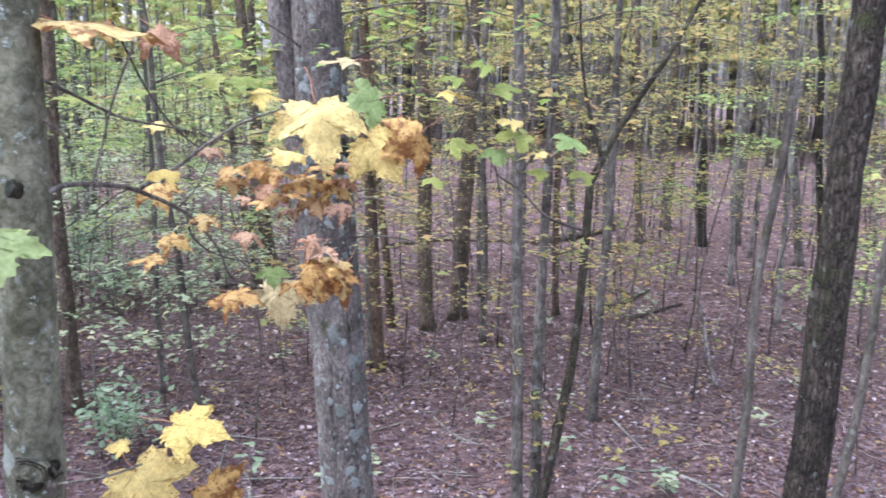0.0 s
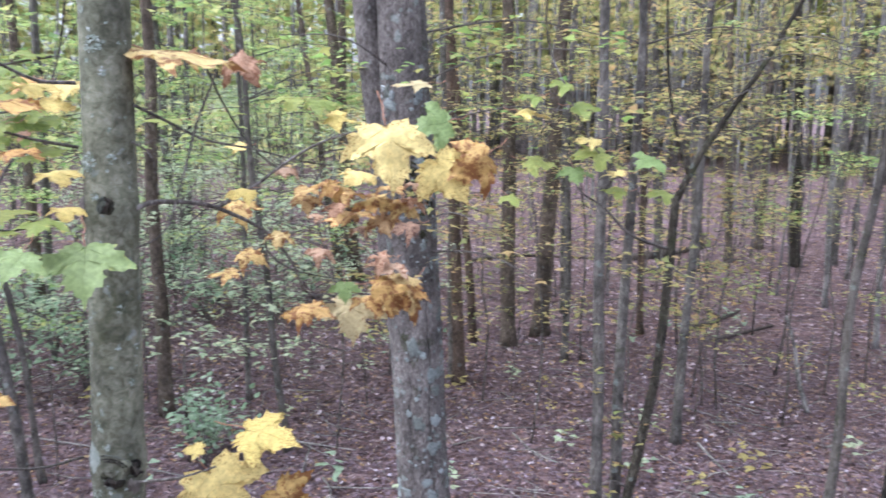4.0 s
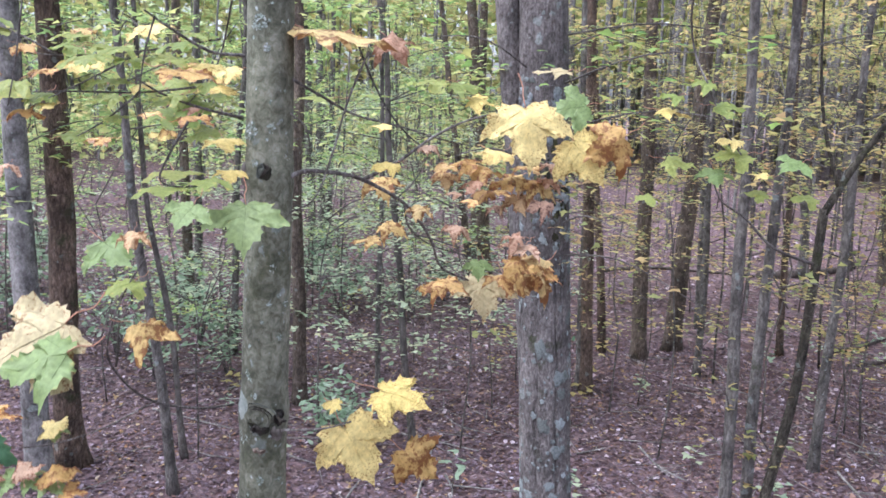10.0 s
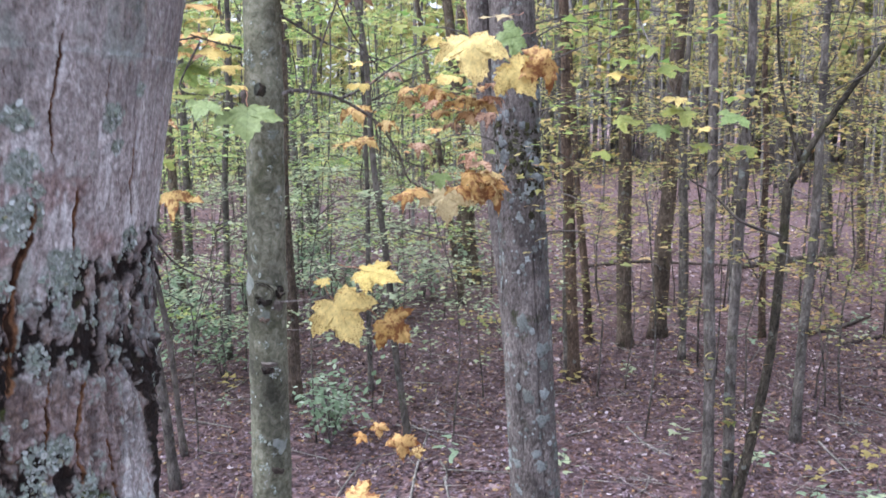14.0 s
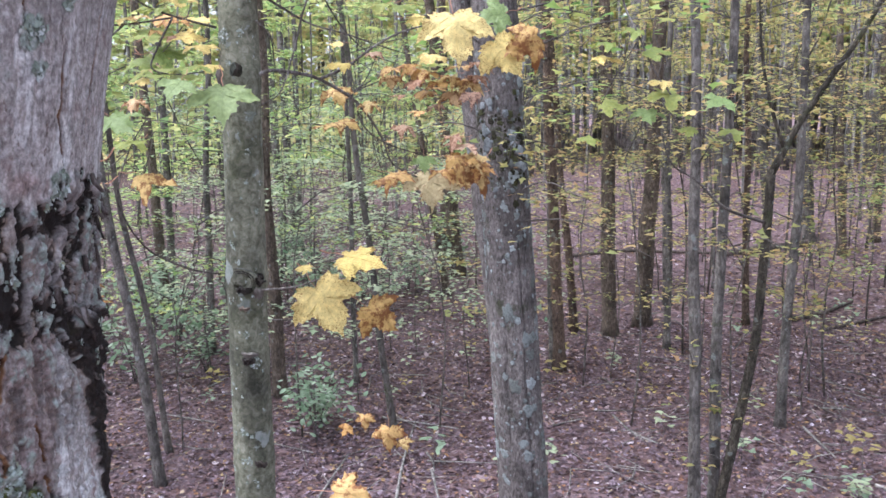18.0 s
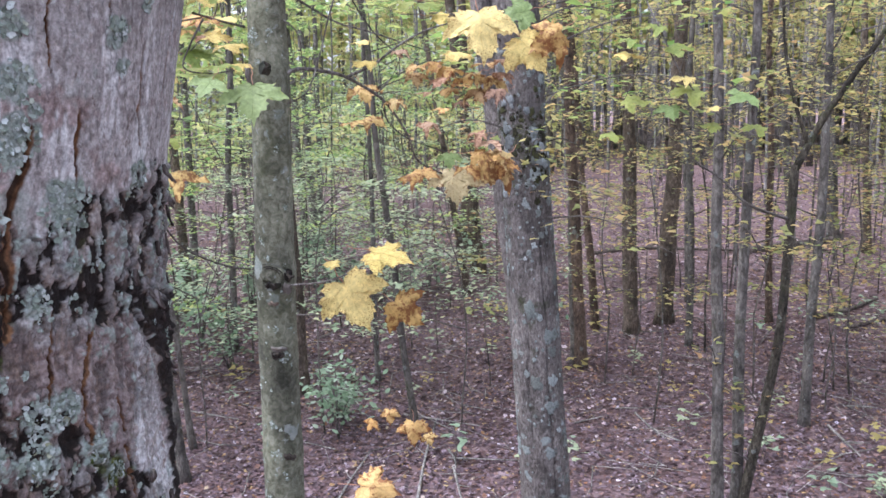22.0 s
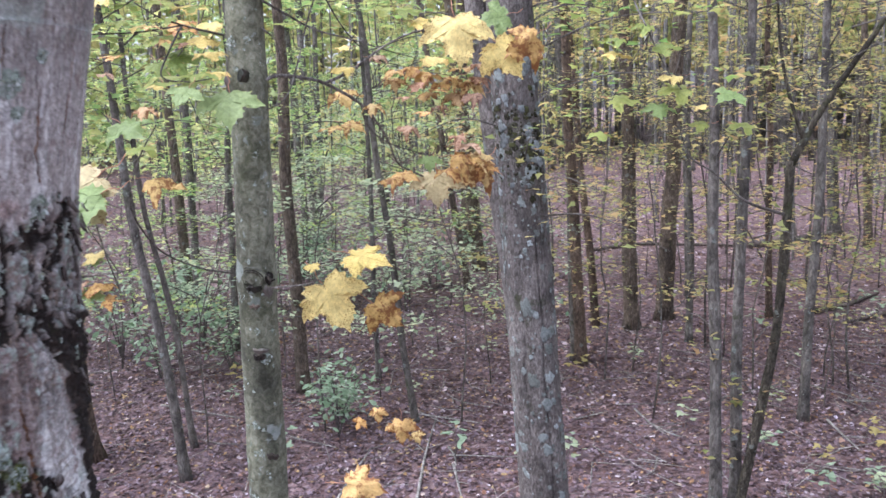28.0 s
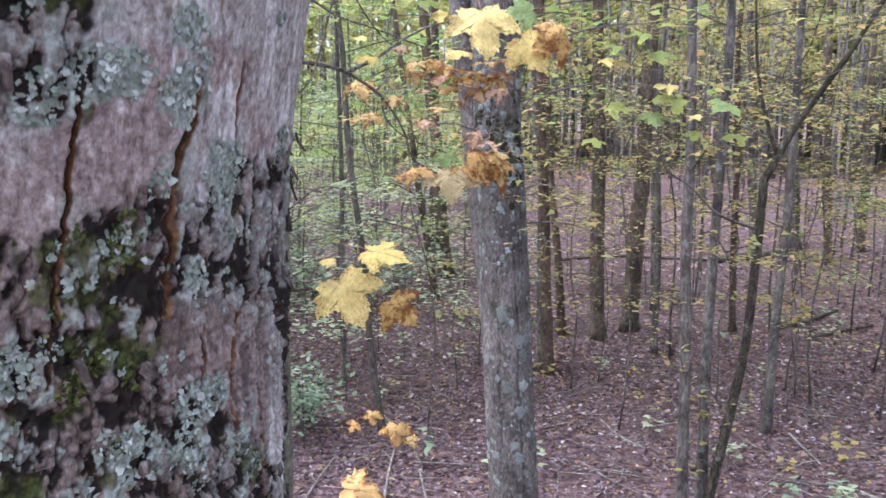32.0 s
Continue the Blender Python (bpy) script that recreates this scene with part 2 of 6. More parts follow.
SHRUB = leafy("shrub_foliage", [(0.0, (0.16, 0.24, 0.14)), (0.6, (0.27, 0.36, 0.24)), (1.0, (0.42, 0.50, 0.38))], 0.4, 12)
LITTER = leafy("fallen_leaves", [(0.0, (0.048, 0.031, 0.033)), (0.2, (0.085, 0.059, 0.068)), (0.42, (0.130, 0.092, 0.109)), (0.6, (0.114, 0.061, 0.050)), (0.72, (0.177, 0.127, 0.149)), (0.85, (0.239, 0.186, 0.221)), (0.92, (0.210, 0.105, 0.057)), (0.97, (0.345, 0.256, 0.125)), (1.0, (0.479, 0.428, 0.514))], 0.1, 40, (0.06, 0.042, 0.043), 0.75, True, 38, 0.55)
DRY_PALED_LITTER = leafy("dry_paled_leaves", [(0.0, (0.085, 0.056, 0.050)), (0.35, (0.185, 0.128, 0.128)), (0.6, (0.25, 0.155, 0.115)), (0.8, (0.31, 0.235, 0.250)), (1.0, (0.48, 0.40, 0.43))], 0.1, 40, (0.07, 0.045, 0.042), 0.75, True, 38, 0.57)
LEAVES = {
    "yellow": leafy("yellow_maple_leaf", [(0.0, (0.60, 0.47, 0.14)), (1.0, (0.68, 0.55, 0.22))], 0.3, 12, (0.22, 0.11, 0.03), 0.6, False, 30, 0.605),
    "cream": leafy("cream_maple_leaf", [(0.0, (0.37, 0.31, 0.16)), (1.0, (0.43, 0.36, 0.20))], 0.25, 12, (0.17, 0.075, 0.03), 0.6, False, 16, 0.62),
    "orange": leafy("orange_maple_leaf", [(0.0, (0.48, 0.28, 0.09)), (1.0, (0.58, 0.41, 0.17))], 0.25, 12, (0.19, 0.07, 0.028), 0.6, False, 3.5, 0.54),
    "brown": leafy("withered_brown_leaf", [(0.0, (0.40, 0.245, 0.08)), (0.3, (0.52, 0.35, 0.12)), (0.7, (0.62, 0.47, 0.20)), (1.0, (0.50, 0.34, 0.18))], 0.3, 10, (0.17, 0.068, 0.024), 0.6, False, 3.2, 0.53),
    "tan": leafy("dry_tan_leaf", [(0.0, (0.36, 0.21, 0.13)), (1.0, (0.48, 0.33, 0.22))], 0.25, 12, (0.19, 0.085, 0.045), 0.6, False, 8, 0.55),
    "purple": leafy("purple_brown_leaf", [(0.0, (0.19, 0.105, 0.07)), (1.0, (0.28, 0.17, 0.11))], 0.2, 12, (0.075, 0.033, 0.024), 0.6, False, 8, 0.55),
    "green": leafy("green_maple_leaf", [(0.0, (0.16, 0.225, 0.075)), (1.0, (0.225, 0.29, 0.115))], 0.35, 12, (0.28, 0.29, 0.09), 0.5, False, 6, 0.66),
    "dark_green": leafy("dark_green_leaf", [(0.0, (0.07, 0.15, 0.075)), (1.0, (0.09, 0.18, 0.085))], 0.3, 12, (0.12, 0.18, 0.07), 0.5, False, 6, 0.66),
    "lime": leafy("yellow_green_leaf", [(0.0, (0.17, 0.23, 0.055)), (1.0, (0.29, 0.32, 0.09))], 0.45, 12, (0.40, 0.35, 0.10), 0.5, False, 5, 0.61),
}


STALK = leafy("pinkish_leaf_stalk", [(0.0, (0.30, 0.14, 0.09)), (1.0, (0.42, 0.22, 0.14))], 0.1, 12)


def soil():
    m, n, l, b = material("forest_floor", 0.95)
    co = n.new("ShaderNodeTexCoord").outputs["Object"]
    v = cells(n, l, warped(n, l, co, 8, 0.06), 13)
    col = ramp(n, l, v.outputs["Color"], [(0.0, (0.060, 0.042, 0.040)), (0.4, (0.120, 0.086, 0.084)), (0.7, (0.172, 0.130, 0.132)), (0.9, (0.25, 0.205, 0.21)), (1.0, (0.35, 0.315, 0.325))])
    big = ramp(n, l, noise_tex(n, l, co, 0.5, 5), [(0.3, (0.72, 0.62, 0.62)), (0.7, (1.08, 0.96, 0.98))])
    col = mix(n, l, 1.0, col, big, "MULTIPLY")
    l.new(col, b.inputs["Base Color"])
    bump(n, l, b, v.outputs["Distance"], 0.8, 0.03)
    return m


SOIL = soil()


# ---- mesh helpers ----
def mesh_of(name, verts, faces, mat, smooth=True):
    me = bpy.data.meshes.new(name)
    me.from_pydata([tuple(v) for v in verts], [], [tuple(f) for f in faces])
    me.materials.append(mat)
    if smooth:
        me.polygons.foreach_set("use_smooth", [True] * len(me.polygons))
    me.update()
    return me


def part(name, shape, mat, parent, label="", smooth=True):
    """Links (verts, faces), or a mesh, as one mesh object under a thing or a part."""
    me = shape if isinstance(shape, bpy.types.Mesh) else mesh_of(name, *shape, mat, smooth)
    ob = new(name, me)
    ob.parent = parent
    if label:
        ob["label"] = label
    return ob


def thing(name, x, y, z=0.0):
    ob = new(name)
    ob.location = (x, y, z)
    ob.empty_display_size = 0.2
    return ob


def tube(points, radii, sides=10, rough=0.0, seed=0, flare=0.0):
    """A closed tapering tube along points; rough pushes its skin in and out."""
    pts = [Vector(p) for p in points]
    verts, faces = [], []
    side = Vector((1, 0.13, 0))
    for i, p in enumerate(pts):
        way = (pts[min(i + 1, len(pts) - 1)] - pts[max(i - 1, 0)]).normalized()
        u = (side - way * side.dot(way)).normalized()
        v = way.cross(u)
        side = u
        for k in range(sides):
            a = 2 * math.pi * k / sides
            r = radii[i]
            if rough:
                r *= 1 + rough * noise.noise((math.cos(a) * 1.6 + seed * 3.7, math.sin(a) * 1.6, p.z * 1.7 + seed))
                r *= 1 + 0.45 * rough * noise.noise((math.cos(a) * 5 + seed, math.sin(a) * 5, p.z * 7))
            if flare and p.z < 0.5:
                r *= 1 + flare * (1 - max(p.z, 0) / 0.5) ** 2 * (0.75 + 0.5 * math.cos(3 * a + seed))
            verts.append(p + u * (math.cos(a) * r) + v * (math.sin(a) * r))
    for i in range(len(pts) - 1):
        for k in range(sides):
            a, b = i * sides + k, i * sides + (k + 1) % sides
            faces.append((a, b, b + sides, a + sides))
    faces.append(tuple(range(sides - 1, -1, -1)))
    faces.append(tuple(range((len(pts) - 1) * sides, len(pts) * sides)))
    return verts, faces


def smooth_line(points, steps=6):
    """Points along a Catmull-Rom line through the given ones."""
    p = [Vector(q) for q in points]
    p = [p[0] * 2 - p[1]] + p + [p[-1] * 2 - p[-2]]
    out = []
    for i in range(1, len(p) - 2):
        for s in range(steps):
            t = s / steps
            out.append(0.5 * (2 * p[i] + (p[i + 1] - p[i - 1]) * t + (2 * p[i - 1] - 5 * p[i] + 4 * p[i + 1] - p[i + 2]) * t * t
                              + (3 * p[i] - p[i - 1] - 3 * p[i + 1] + p[i + 2]) * t ** 3))
    out.append(p[-2])
    return out


# half of a maple leaf's outline, from the stalk to the tip
HALF = [(0.012, 0.03), (0.06, -0.03), (0.14, -0.08), (0.22, -0.07), (0.32, -0.12), (0.34, -0.04), (0.45, -0.01), (0.38, 0.06), (0.36, 0.11), (0.46, 0.12), (0.58, 0.15), (0.55, 0.22),
        (0.67, 0.30), (0.74, 0.46), (0.62, 0.44), (0.56, 0.51), (0.47, 0.46), (0.39, 0.48), (0.32, 0.44), (0.22, 0.43), (0.23, 0.53), (0.31, 0.64), (0.25, 0.65), (0.27, 0.77), (0.18, 0.75), (0.13, 0.86), (0.06, 0.90), (0.0, 1.06)]
OUTLINE = HALF + [(-x, y) for x, y in HALF[-2::-1]]
VEINS = ((0.0, 0.98), (0.62, 0.40), (-0.62, 0.40), (0.36, -0.02), (-0.36, -0.02))
SMALL = [(0.04, 0.0), (0.46, 0.22), (0.2, 0.46), (0.0, 1.0), (-0.2, 0.46), (-0.46, 0.22), (-0.04, 0.0)]
STAR = [(0.05, 0.0), (0.34, 0.06), (0.5, 0.36), (0.22, 0.42), (0.14, 0.7), (0.0, 1.0), (-0.14, 0.7), (-0.22, 0.42), (-0.5, 0.36), (-0.34, 0.06), (-0.05, 0.0)]


def maple_leaf(curl, wave, seed, broad=0.3):
    """One lobed leaf a unit across, its middle at the origin and its tip towards +y, folded along its veins and crumpled, with veins and a stalk."""
    rings, n = 6, len(OUTLINE)
    mid = Vector((0.0, 0.25, 0))
    lopsided = 0.14 * math.sin(seed * 2.7)
    axes = [math.atan2(x, y - 0.03) for x, y in VEINS]

    def lift(x, y):
        r2 = x * x + (y - 0.25) ** 2
        turn = math.atan2(x, y - 0.03)
        fold = min(abs((turn - a + math.pi) % (2 * math.pi) - math.pi) for a in axes)
        z = -curl * r2 * (0.9 + lopsided * 3 * x) - 0.10 * curl * abs(x) + 0.11 * min(fold, 0.5) * math.sqrt(r2)
        z += wave * (noise.noise((x * 2.6 + seed * 5, y * 2.6, seed)) * (0.25 + r2 * 1.8) + 0.30 * noise.noise((x * 7.5 + seed, y * 7.5, seed)) * min(1, r2 * 5))
        return z + 0.012 * noise.noise((x * 17, y * 17, seed)) * min(1, r2 * 9)

    verts, faces, rim, stalk = [], [], [], 0
    for i in range(1, rings + 1):
        for x, y in OUTLINE:
            rim_at = Vector((x, y, 0))
            span = (rim_at - mid).length
            if y > 0.05 and span < 0.5:
                rim_at = mid + (rim_at - mid) * (1 + broad * (0.5 - span) / span)
            p = mid.lerp(rim_at, i / rings)
            if i == rings:
                p += Vector((noise.noise((x * 4 + seed, y * 4, 2.2)), noise.noise((x * 4 + seed, y * 4, 8.2)), 0)) * 0.06
            p.x *= 1 + lopsided * p.y
            p.z = lift(p.x, p.y)
            verts.append(p - Vector((0, 0.42, 0)))
            rim.append((i / rings) ** 2)
    base = len(verts)
    mid.z = lift(0, 0.25)
    verts.append(mid - Vector((0, 0.42, 0)))
    rim.append(0.0)
    for k in range(n - 1):
        faces.append((base, k, k + 1))
        for i in range(rings - 1):
            a = i * n + k
            faces.append((a, a + n, a + n + 1, a + 1))
    ribs = [smooth_line([(0, -0.39, 0.01), (0.03, -0.56, 0.06), (0.02, -0.74, 0.02), (0.08, -0.92, 0.10)], 3)]
    for vx, vy in VEINS:
        ribs.append([Vector((vx * t * (1 + lopsided * vy * t), 0.03 + (vy - 0.03) * t - 0.42, lift(vx * t, 0.03 + (vy - 0.03) * t) + 0.003)) for t in (0.0, 0.2, 0.4, 0.6, 0.85)])
    for k, line in enumerate(ribs):
        v, f = tube(line, np.linspace(0.009, 0.010 if k == 0 else 0.003, len(line)), 5)
        stalk = stalk or len(f)
        off = len(verts)
        verts += v
        rim += [0.0] * len(v)
        faces += [tuple(q + off for q in g) for g in f]
    return verts, faces, rim, ((n - 1) * rings, stalk)


def leaf_mesh(shape, mat):
    verts, faces, rim, (first, count) = shape
    me = mesh_of("maple_leaf", verts, faces, mat)
    me.materials.append(STALK)
    for p in me.polygons[first:first + count]:
        p.material_index = 1
    at = me.attributes.new("rim", "FLOAT", "POINT")
    at.data.foreach_set("value", np.array(rim, dtype=np.float32))
    return me


def leaf_cloud(places, kind="star"):
    """Many small leaves as one mesh: each place is (point, size, heading, tilt)."""
    shape = STAR if kind == "star" else SMALL if kind == "small" else [(0.0, 0.0), (0.3, 0.35), (0.22, 0.7), (0.0, 1.0), (-0.22, 0.7), (-0.3, 0.35)]
    k = len(shape)
    if kind == "far":
        shape = [(0.0, 0.0), (0.34, 0.5), (0.0, 1.0), (-0.34, 0.5)]
    k = len(shape)
    base = np.array([(x, y - 0.4, -0.35 * x * x - 0.15 * (y - 0.4) ** 2) for x, y in shape])
    verts, faces = [], []
    for i, (p, s, h, t) in enumerate(places):
        m = np.array(Euler((t, t * 0.6 * math.sin(h * 3.3), h)).to_matrix())
        verts.append(base @ m.T * s + np.array(p))
        faces.append(tuple(range(i * k, i * k + k)))
    return np.concatenate(verts).tolist(), faces


# ---- ground ----
def ground_height(x, y):
    """A level hollow, with a bank that rises out of it to where the path runs."""
    t = min(1.0, max(0.0, (5.2 - y) / 4.6))
    return 2.15 * t * t * (3 - 2 * t) + 0.07 * noise.noise((x * 0.25, y * 0.25, 3.0)) + 0.03 * noise.noise((x * 1.1, y * 1.1, 7.0)) - 0.05


def ground_sheet():
    xs = sorted({*np.linspace(-200, -30, 18), *np.linspace(-30, 30, 121), *np.linspace(30, 200, 18)})
    ys = sorted({*np.linspace(-200, -6, 14), *np.linspace(-6, 50, 141), *np.linspace(50, 220, 18)})
    verts = [(x, y, ground_height(x, y)) for y in ys for x in xs]
    w = len(xs)
    faces = [(j * w + i, j * w + i + 1, (j + 1) * w + i + 1, (j + 1) * w + i) for j in range(len(ys) - 1) for i in range(w - 1)]
    return verts, faces


ground = tagged(new("ground", mesh_of("ground", *ground_sheet(), SOIL)), "forest floor of brown soil under fallen leaves", "ground", kind="structure")


def litter(count, near, far, spread, size, seed, coarse=False):
    rng = random.Random(seed)
    verts, faces = [], []
    outline = [(-0.5, 0.0), (-0.2, -0.36), (0.18, -0.3), (0.5, 0.05), (0.22, 0.36), (-0.22, 0.32)]
    for i in range(count):
        y = math.sqrt(rng.uniform(near * near, far * far))
        x = rng.uniform(-1, 1) * y * spread - y * 0.27
        z = ground_height(x, y) + rng.uniform(0.004, 0.022)
        s, a = size * rng.uniform(0.35, 1.25), rng.uniform(0, 6.28)
        lie = 0.17 if coarse else 0.28
        tx, ty, cup = rng.gauss(0, lie), rng.gauss(0, lie), rng.gauss(0, 0.35)
        o = len(verts)
        for px, py in (outline[0], outline[1], outline[3], outline[4]) if coarse else outline:
            px, py = px * (1 + rng.uniform(-0.25, 0.25)), py * (1 + rng.uniform(-0.25, 0.25))
            h = px * tx + py * ty + cup * (px * px - 0.1)
            verts.append((x + s * (px * math.cos(a) - py * math.sin(a)), y + s * (px * math.sin(a) + py * math.cos(a)), z + s * (h + 0.06)))
        faces.append((o, o + 1, o + 2, o + 3))
        if not coarse:
            faces.append((o, o + 3, o + 4, o + 5))
    return verts, faces


tagged(new("leaf_litter", mesh_of("leaf_litter", *litter(140000, 5.6, 15, 0.84, 0.052, 1), LITTER, False)),
                     "thick brown and mauve carpet of fallen leaves", "leaf litter", kind="stuff")
tagged(new("leaf_litter", mesh_of("leaf_litter", *litter(105000, 15, 44, 0.86, 0.125, 2, True), LITTER, False)),
                    "fallen leaves spread under the far trees", "leaf litter", kind="stuff")
tagged(new("leaf_litter", mesh_of("leaf_litter", *litter(16000, 0.1, 6.2, 1.6, 0.075, 3, True), LITTER, False)),
                     "fallen leaves round the foot of the near trees", "leaf litter", kind="stuff")
# pale leaf flecks; their lighter colour also makes up for missing light here
tagged(new("leaf_litter", mesh_of("leaf_litter", *litter(32000, 9.5, 25, 0.84, 0.074, 4), DRY_PALED_LITTER, False)),
       "dry curled leaves loose on the litter, paled to brighten it", "leaf litter", kind="stuff")



def twig_scatter(count, seed):
    """Thin broken twigs strewn over the litter."""
    rng = random.Random(seed)
    verts, faces = [], []
    for _ in range(count):
        y = math.sqrt(rng.uniform(5.5 ** 2, 20 ** 2))
        x = rng.uniform(-1, 1) * y * 0.68 - y * 0.2
        a, n = rng.uniform(0, 6.28), rng.uniform(0.12, 0.55)
        b, r, z = a + rng.gauss(0, 0.35), rng.uniform(0.003, 0.008), ground_height(x, y) + 0.03
        p = [(x, y, z), (x + math.cos(a) * n, y + math.sin(a) * n, z + rng.uniform(0, 0.02)), (x + math.cos(a) * n + math.cos(b) * n, y + math.sin(a) * n + math.sin(b) * n, z + rng.uniform(-0.01, 0.05))]
        v, f = tube(p, [r, r * 0.8, r * 0.4], 4)
        o = len(verts)
        verts += v
        faces += [tuple(i + o for i in q) for q in f]
    return verts, faces


twigs = tagged(new("twig_litter", mesh_of("twig_litter", *twig_scatter(900, 6), DEADWOOD)), "thin grey twigs strewn over fallen leaves", "twigs", kind="stuff")

# ---- trees ----
TREE_WORDS = {
    "grey": ("grey forest tree with a slim upright trunk", "tree"),
    "brown": ("brown-barked forest tree rising from the leaf litter", "tree"),
    "dark": ("dark furrowed tree trunk with moss on its bark", "tree"),
    "red": ("reddish-brown forest tree with a narrow trunk", "tree"),
    "pale": ("pale grey tree far off in the wood", "tree"),
    "thin": ("thin dark sapling leaning a little", "sapling"),
}


def crown_places(rng, centre, reach, depth, clumps, each, size):
    out = []
    for _ in range(clumps):
        a, r = rng.uniform(0, 6.28), reach * math.sqrt(rng.random())
        c = Vector(centre) + Vector((math.cos(a) * r, math.sin(a) * r, rng.uniform(-0.5, 0.5) * depth * (1.1 - r / reach * 0.6)))
        for _ in range(each):
            q = c + Vector((rng.gauss(0, 0.55), rng.gauss(0, 0.55), rng.gauss(0, 0.2)))
            out.append((q, size * rng.uniform(0.7, 1.3), rng.uniform(0, 6.28), rng.gauss(0, 0.5)))
    return out


def add_sprays(ob, line_at, count, low, high, leaves, reach, each, size, seed):
    """Leafy side twigs along a stem: line_at(z) gives the stem's middle at that height."""
    rng = random.Random(seed)
    for k in range(count):
        z = low + (high - low) * (k + rng.random()) / count
        a, length = rng.uniform(0, 6.28), reach * rng.uniform(0.6, 1.15)
        p = Vector(line_at(z))
        way = Vector((math.cos(a), math.sin(a), 0))
        end = p + way * length + Vector((0, 0, rng.uniform(-0.15, 0.35)))
        pts = smooth_line([p, p.lerp(end, 0.5) + Vector((0, 0, 0.12)), end], 4)
        twig = part("twig", tube(pts, np.linspace(0.008, 0.0025, len(pts)), 5), BARK_TWIG, ob)
        places = []
        for _ in range(each):
            t = rng.uniform(0.2, 1.05)
            q = p.lerp(end, t) + Vector((-way.y, way.x, 0)) * rng.gauss(0, 0.22 * length * (1.1 - 0.5 * t)) + Vector((0, 0, rng.gauss(0.04, 0.06)))
            places.append((q, size * rng.uniform(0.6, 1.25), rng.uniform(0, 6.28), rng.gauss(0, 0.27)))
        part("leaf_spray", leaf_cloud(places, "small"), leaves, twig)["kind"] = "stuff"


def build_tree(name, kind, x, y, lx, ly, r, top, seed, leaves=CANOPY, sprays=None):
    rng = random.Random(seed)
    words, category = TREE_WORDS[kind]
    ob = tagged(thing(name, x, y, ground_height(x, y) - 0.03), words, category)
    steps = 26
    line, radii = [], []
    wob = 0.15 if kind == "thin" else 0.07
    for i in range(steps + 1):
        z = top * (i / steps) ** 1.25
        w = wob * min(1, z / 2.5)
        line.append((lx * z + w * noise.noise((seed * 2.3, z * 0.55, 1)), ly * z + w * noise.noise((seed * 2.3, z * 0.55, 9)), z))
        radii.append(max(r * (1.08 - 0.75 * z / max(top, 9)), 0.012))
    sides = 14 if r > 0.1 else 9
    part("trunk", tube(line, radii, sides, 0.13 if kind != "dark" else 0.2, seed, 0.45), BARK[kind], ob)
    if sprays:
        count, low, high, tint, reach, each, size = sprays
        add_sprays(ob, lambda z: line[min(range(steps + 1), key=lambda i: abs(line[i][2] - z))], count, low, high, tint, reach, each, size, seed)
    if top < 6:
        return ob
    for k in range(5):
        i = int(steps * rng.uniform(0.66, 0.95))
        a, length = rng.uniform(0, 6.28), rng.uniform(1.0, 2.4)
        p = Vector(line[i])
        pts = smooth_line([p, p + Vector((math.cos(a), math.sin(a), 0.5)) * length * 0.5, p + Vector((math.cos(a), math.sin(a), 0.75)) * length], 3)
        part("limb", tube(pts, np.linspace(radii[i] * 0.6, 0.012, len(pts)), 6), BARK[kind], ob)
    part("crown", leaf_cloud(crown_places(rng, (lx * top, ly * top, top * 0.97), 1.6 + r * 6, top * 0.3, 6, 20, 0.17), "small"), leaves, ob, "thin yellow-green crown")["kind"] = "stuff"
    return ob


def tree(kind, x, y, lx, ly, r, top=0.0, seed=0, sprays=None):
    return build_tree("sapling" if kind == "thin" else "tree", kind, x, y, lx, ly, r, top or 9.0 + 30 * min(r, 0.16), seed, sprays=sprays)


tree("grey", 1.42, 10.13, 0.012, -0.006, 0.052, seed=3, sprays=(8, 2.2, 5.4, GOLD_LEAF, 1.4, 55, 0.09))
tree("grey", 0.40, 7.67, -0.033, -0.009, 0.051, seed=4, sprays=(6, 0.6, 2.0, GOLD_LEAF, 0.45, 8, 0.075))
tree("grey", 0.56, 7.81, -0.007, -0.002, 0.049, seed=5, sprays=(7, 3.2, 5.4, GOLD_LEAF, 1.3, 60, 0.09))
tree("brown", -0.73, 13.94, -0.036, -0.010, 0.114, seed=6)
tree("brown", -0.25, 14.68, 0.037, 0.010, 0.132, seed=7)
tree("grey", 0.17, 13.36, -0.021, -0.006, 0.052, seed=8, sprays=(9, 2.0, 5.6, GOLD_LEAF, 1.5, 60, 0.085))
tree("red", -1.29, 11.84, -0.058, -0.016, 0.080, seed=9, sprays=(8, 2.0, 5.6, GOLD_LEAF, 1.3, 50, 0.085))
tree("red", -1.31, 14.07, -0.091, -0.024, 0.065, seed=10)
tree("brown", -4.69, 9.93, -0.013, -0.004, 0.084, seed=11, sprays=(7, 2.8, 5.6, GREEN_LEAF, 1.4, 50, 0.1))
tree("thin", -2.90, 9.13, -0.110, -0.030, 0.039, seed=12, sprays=(9, 3.3, 5.6, GREEN_LEAF, 1.5, 55, 0.11))
tree("brown", -4.20, 18.09, -0.097, -0.026, 0.135, seed=13)
tree("brown", -3.97, 16.12, -0.150, -0.040, 0.066, seed=14)
tree("grey", -4.75, 7.25, -0.094, -0.031, 0.049, seed=15, sprays=(7, 3.2, 5.2, GREEN_LEAF, 1.3, 60, 0.11))
tree("thin", -5.10, 7.98, -0.095, -0.031, 0.032, seed=16, sprays=(6, 3.4, 5.2, GREEN_LEAF, 1.2, 60, 0.11))
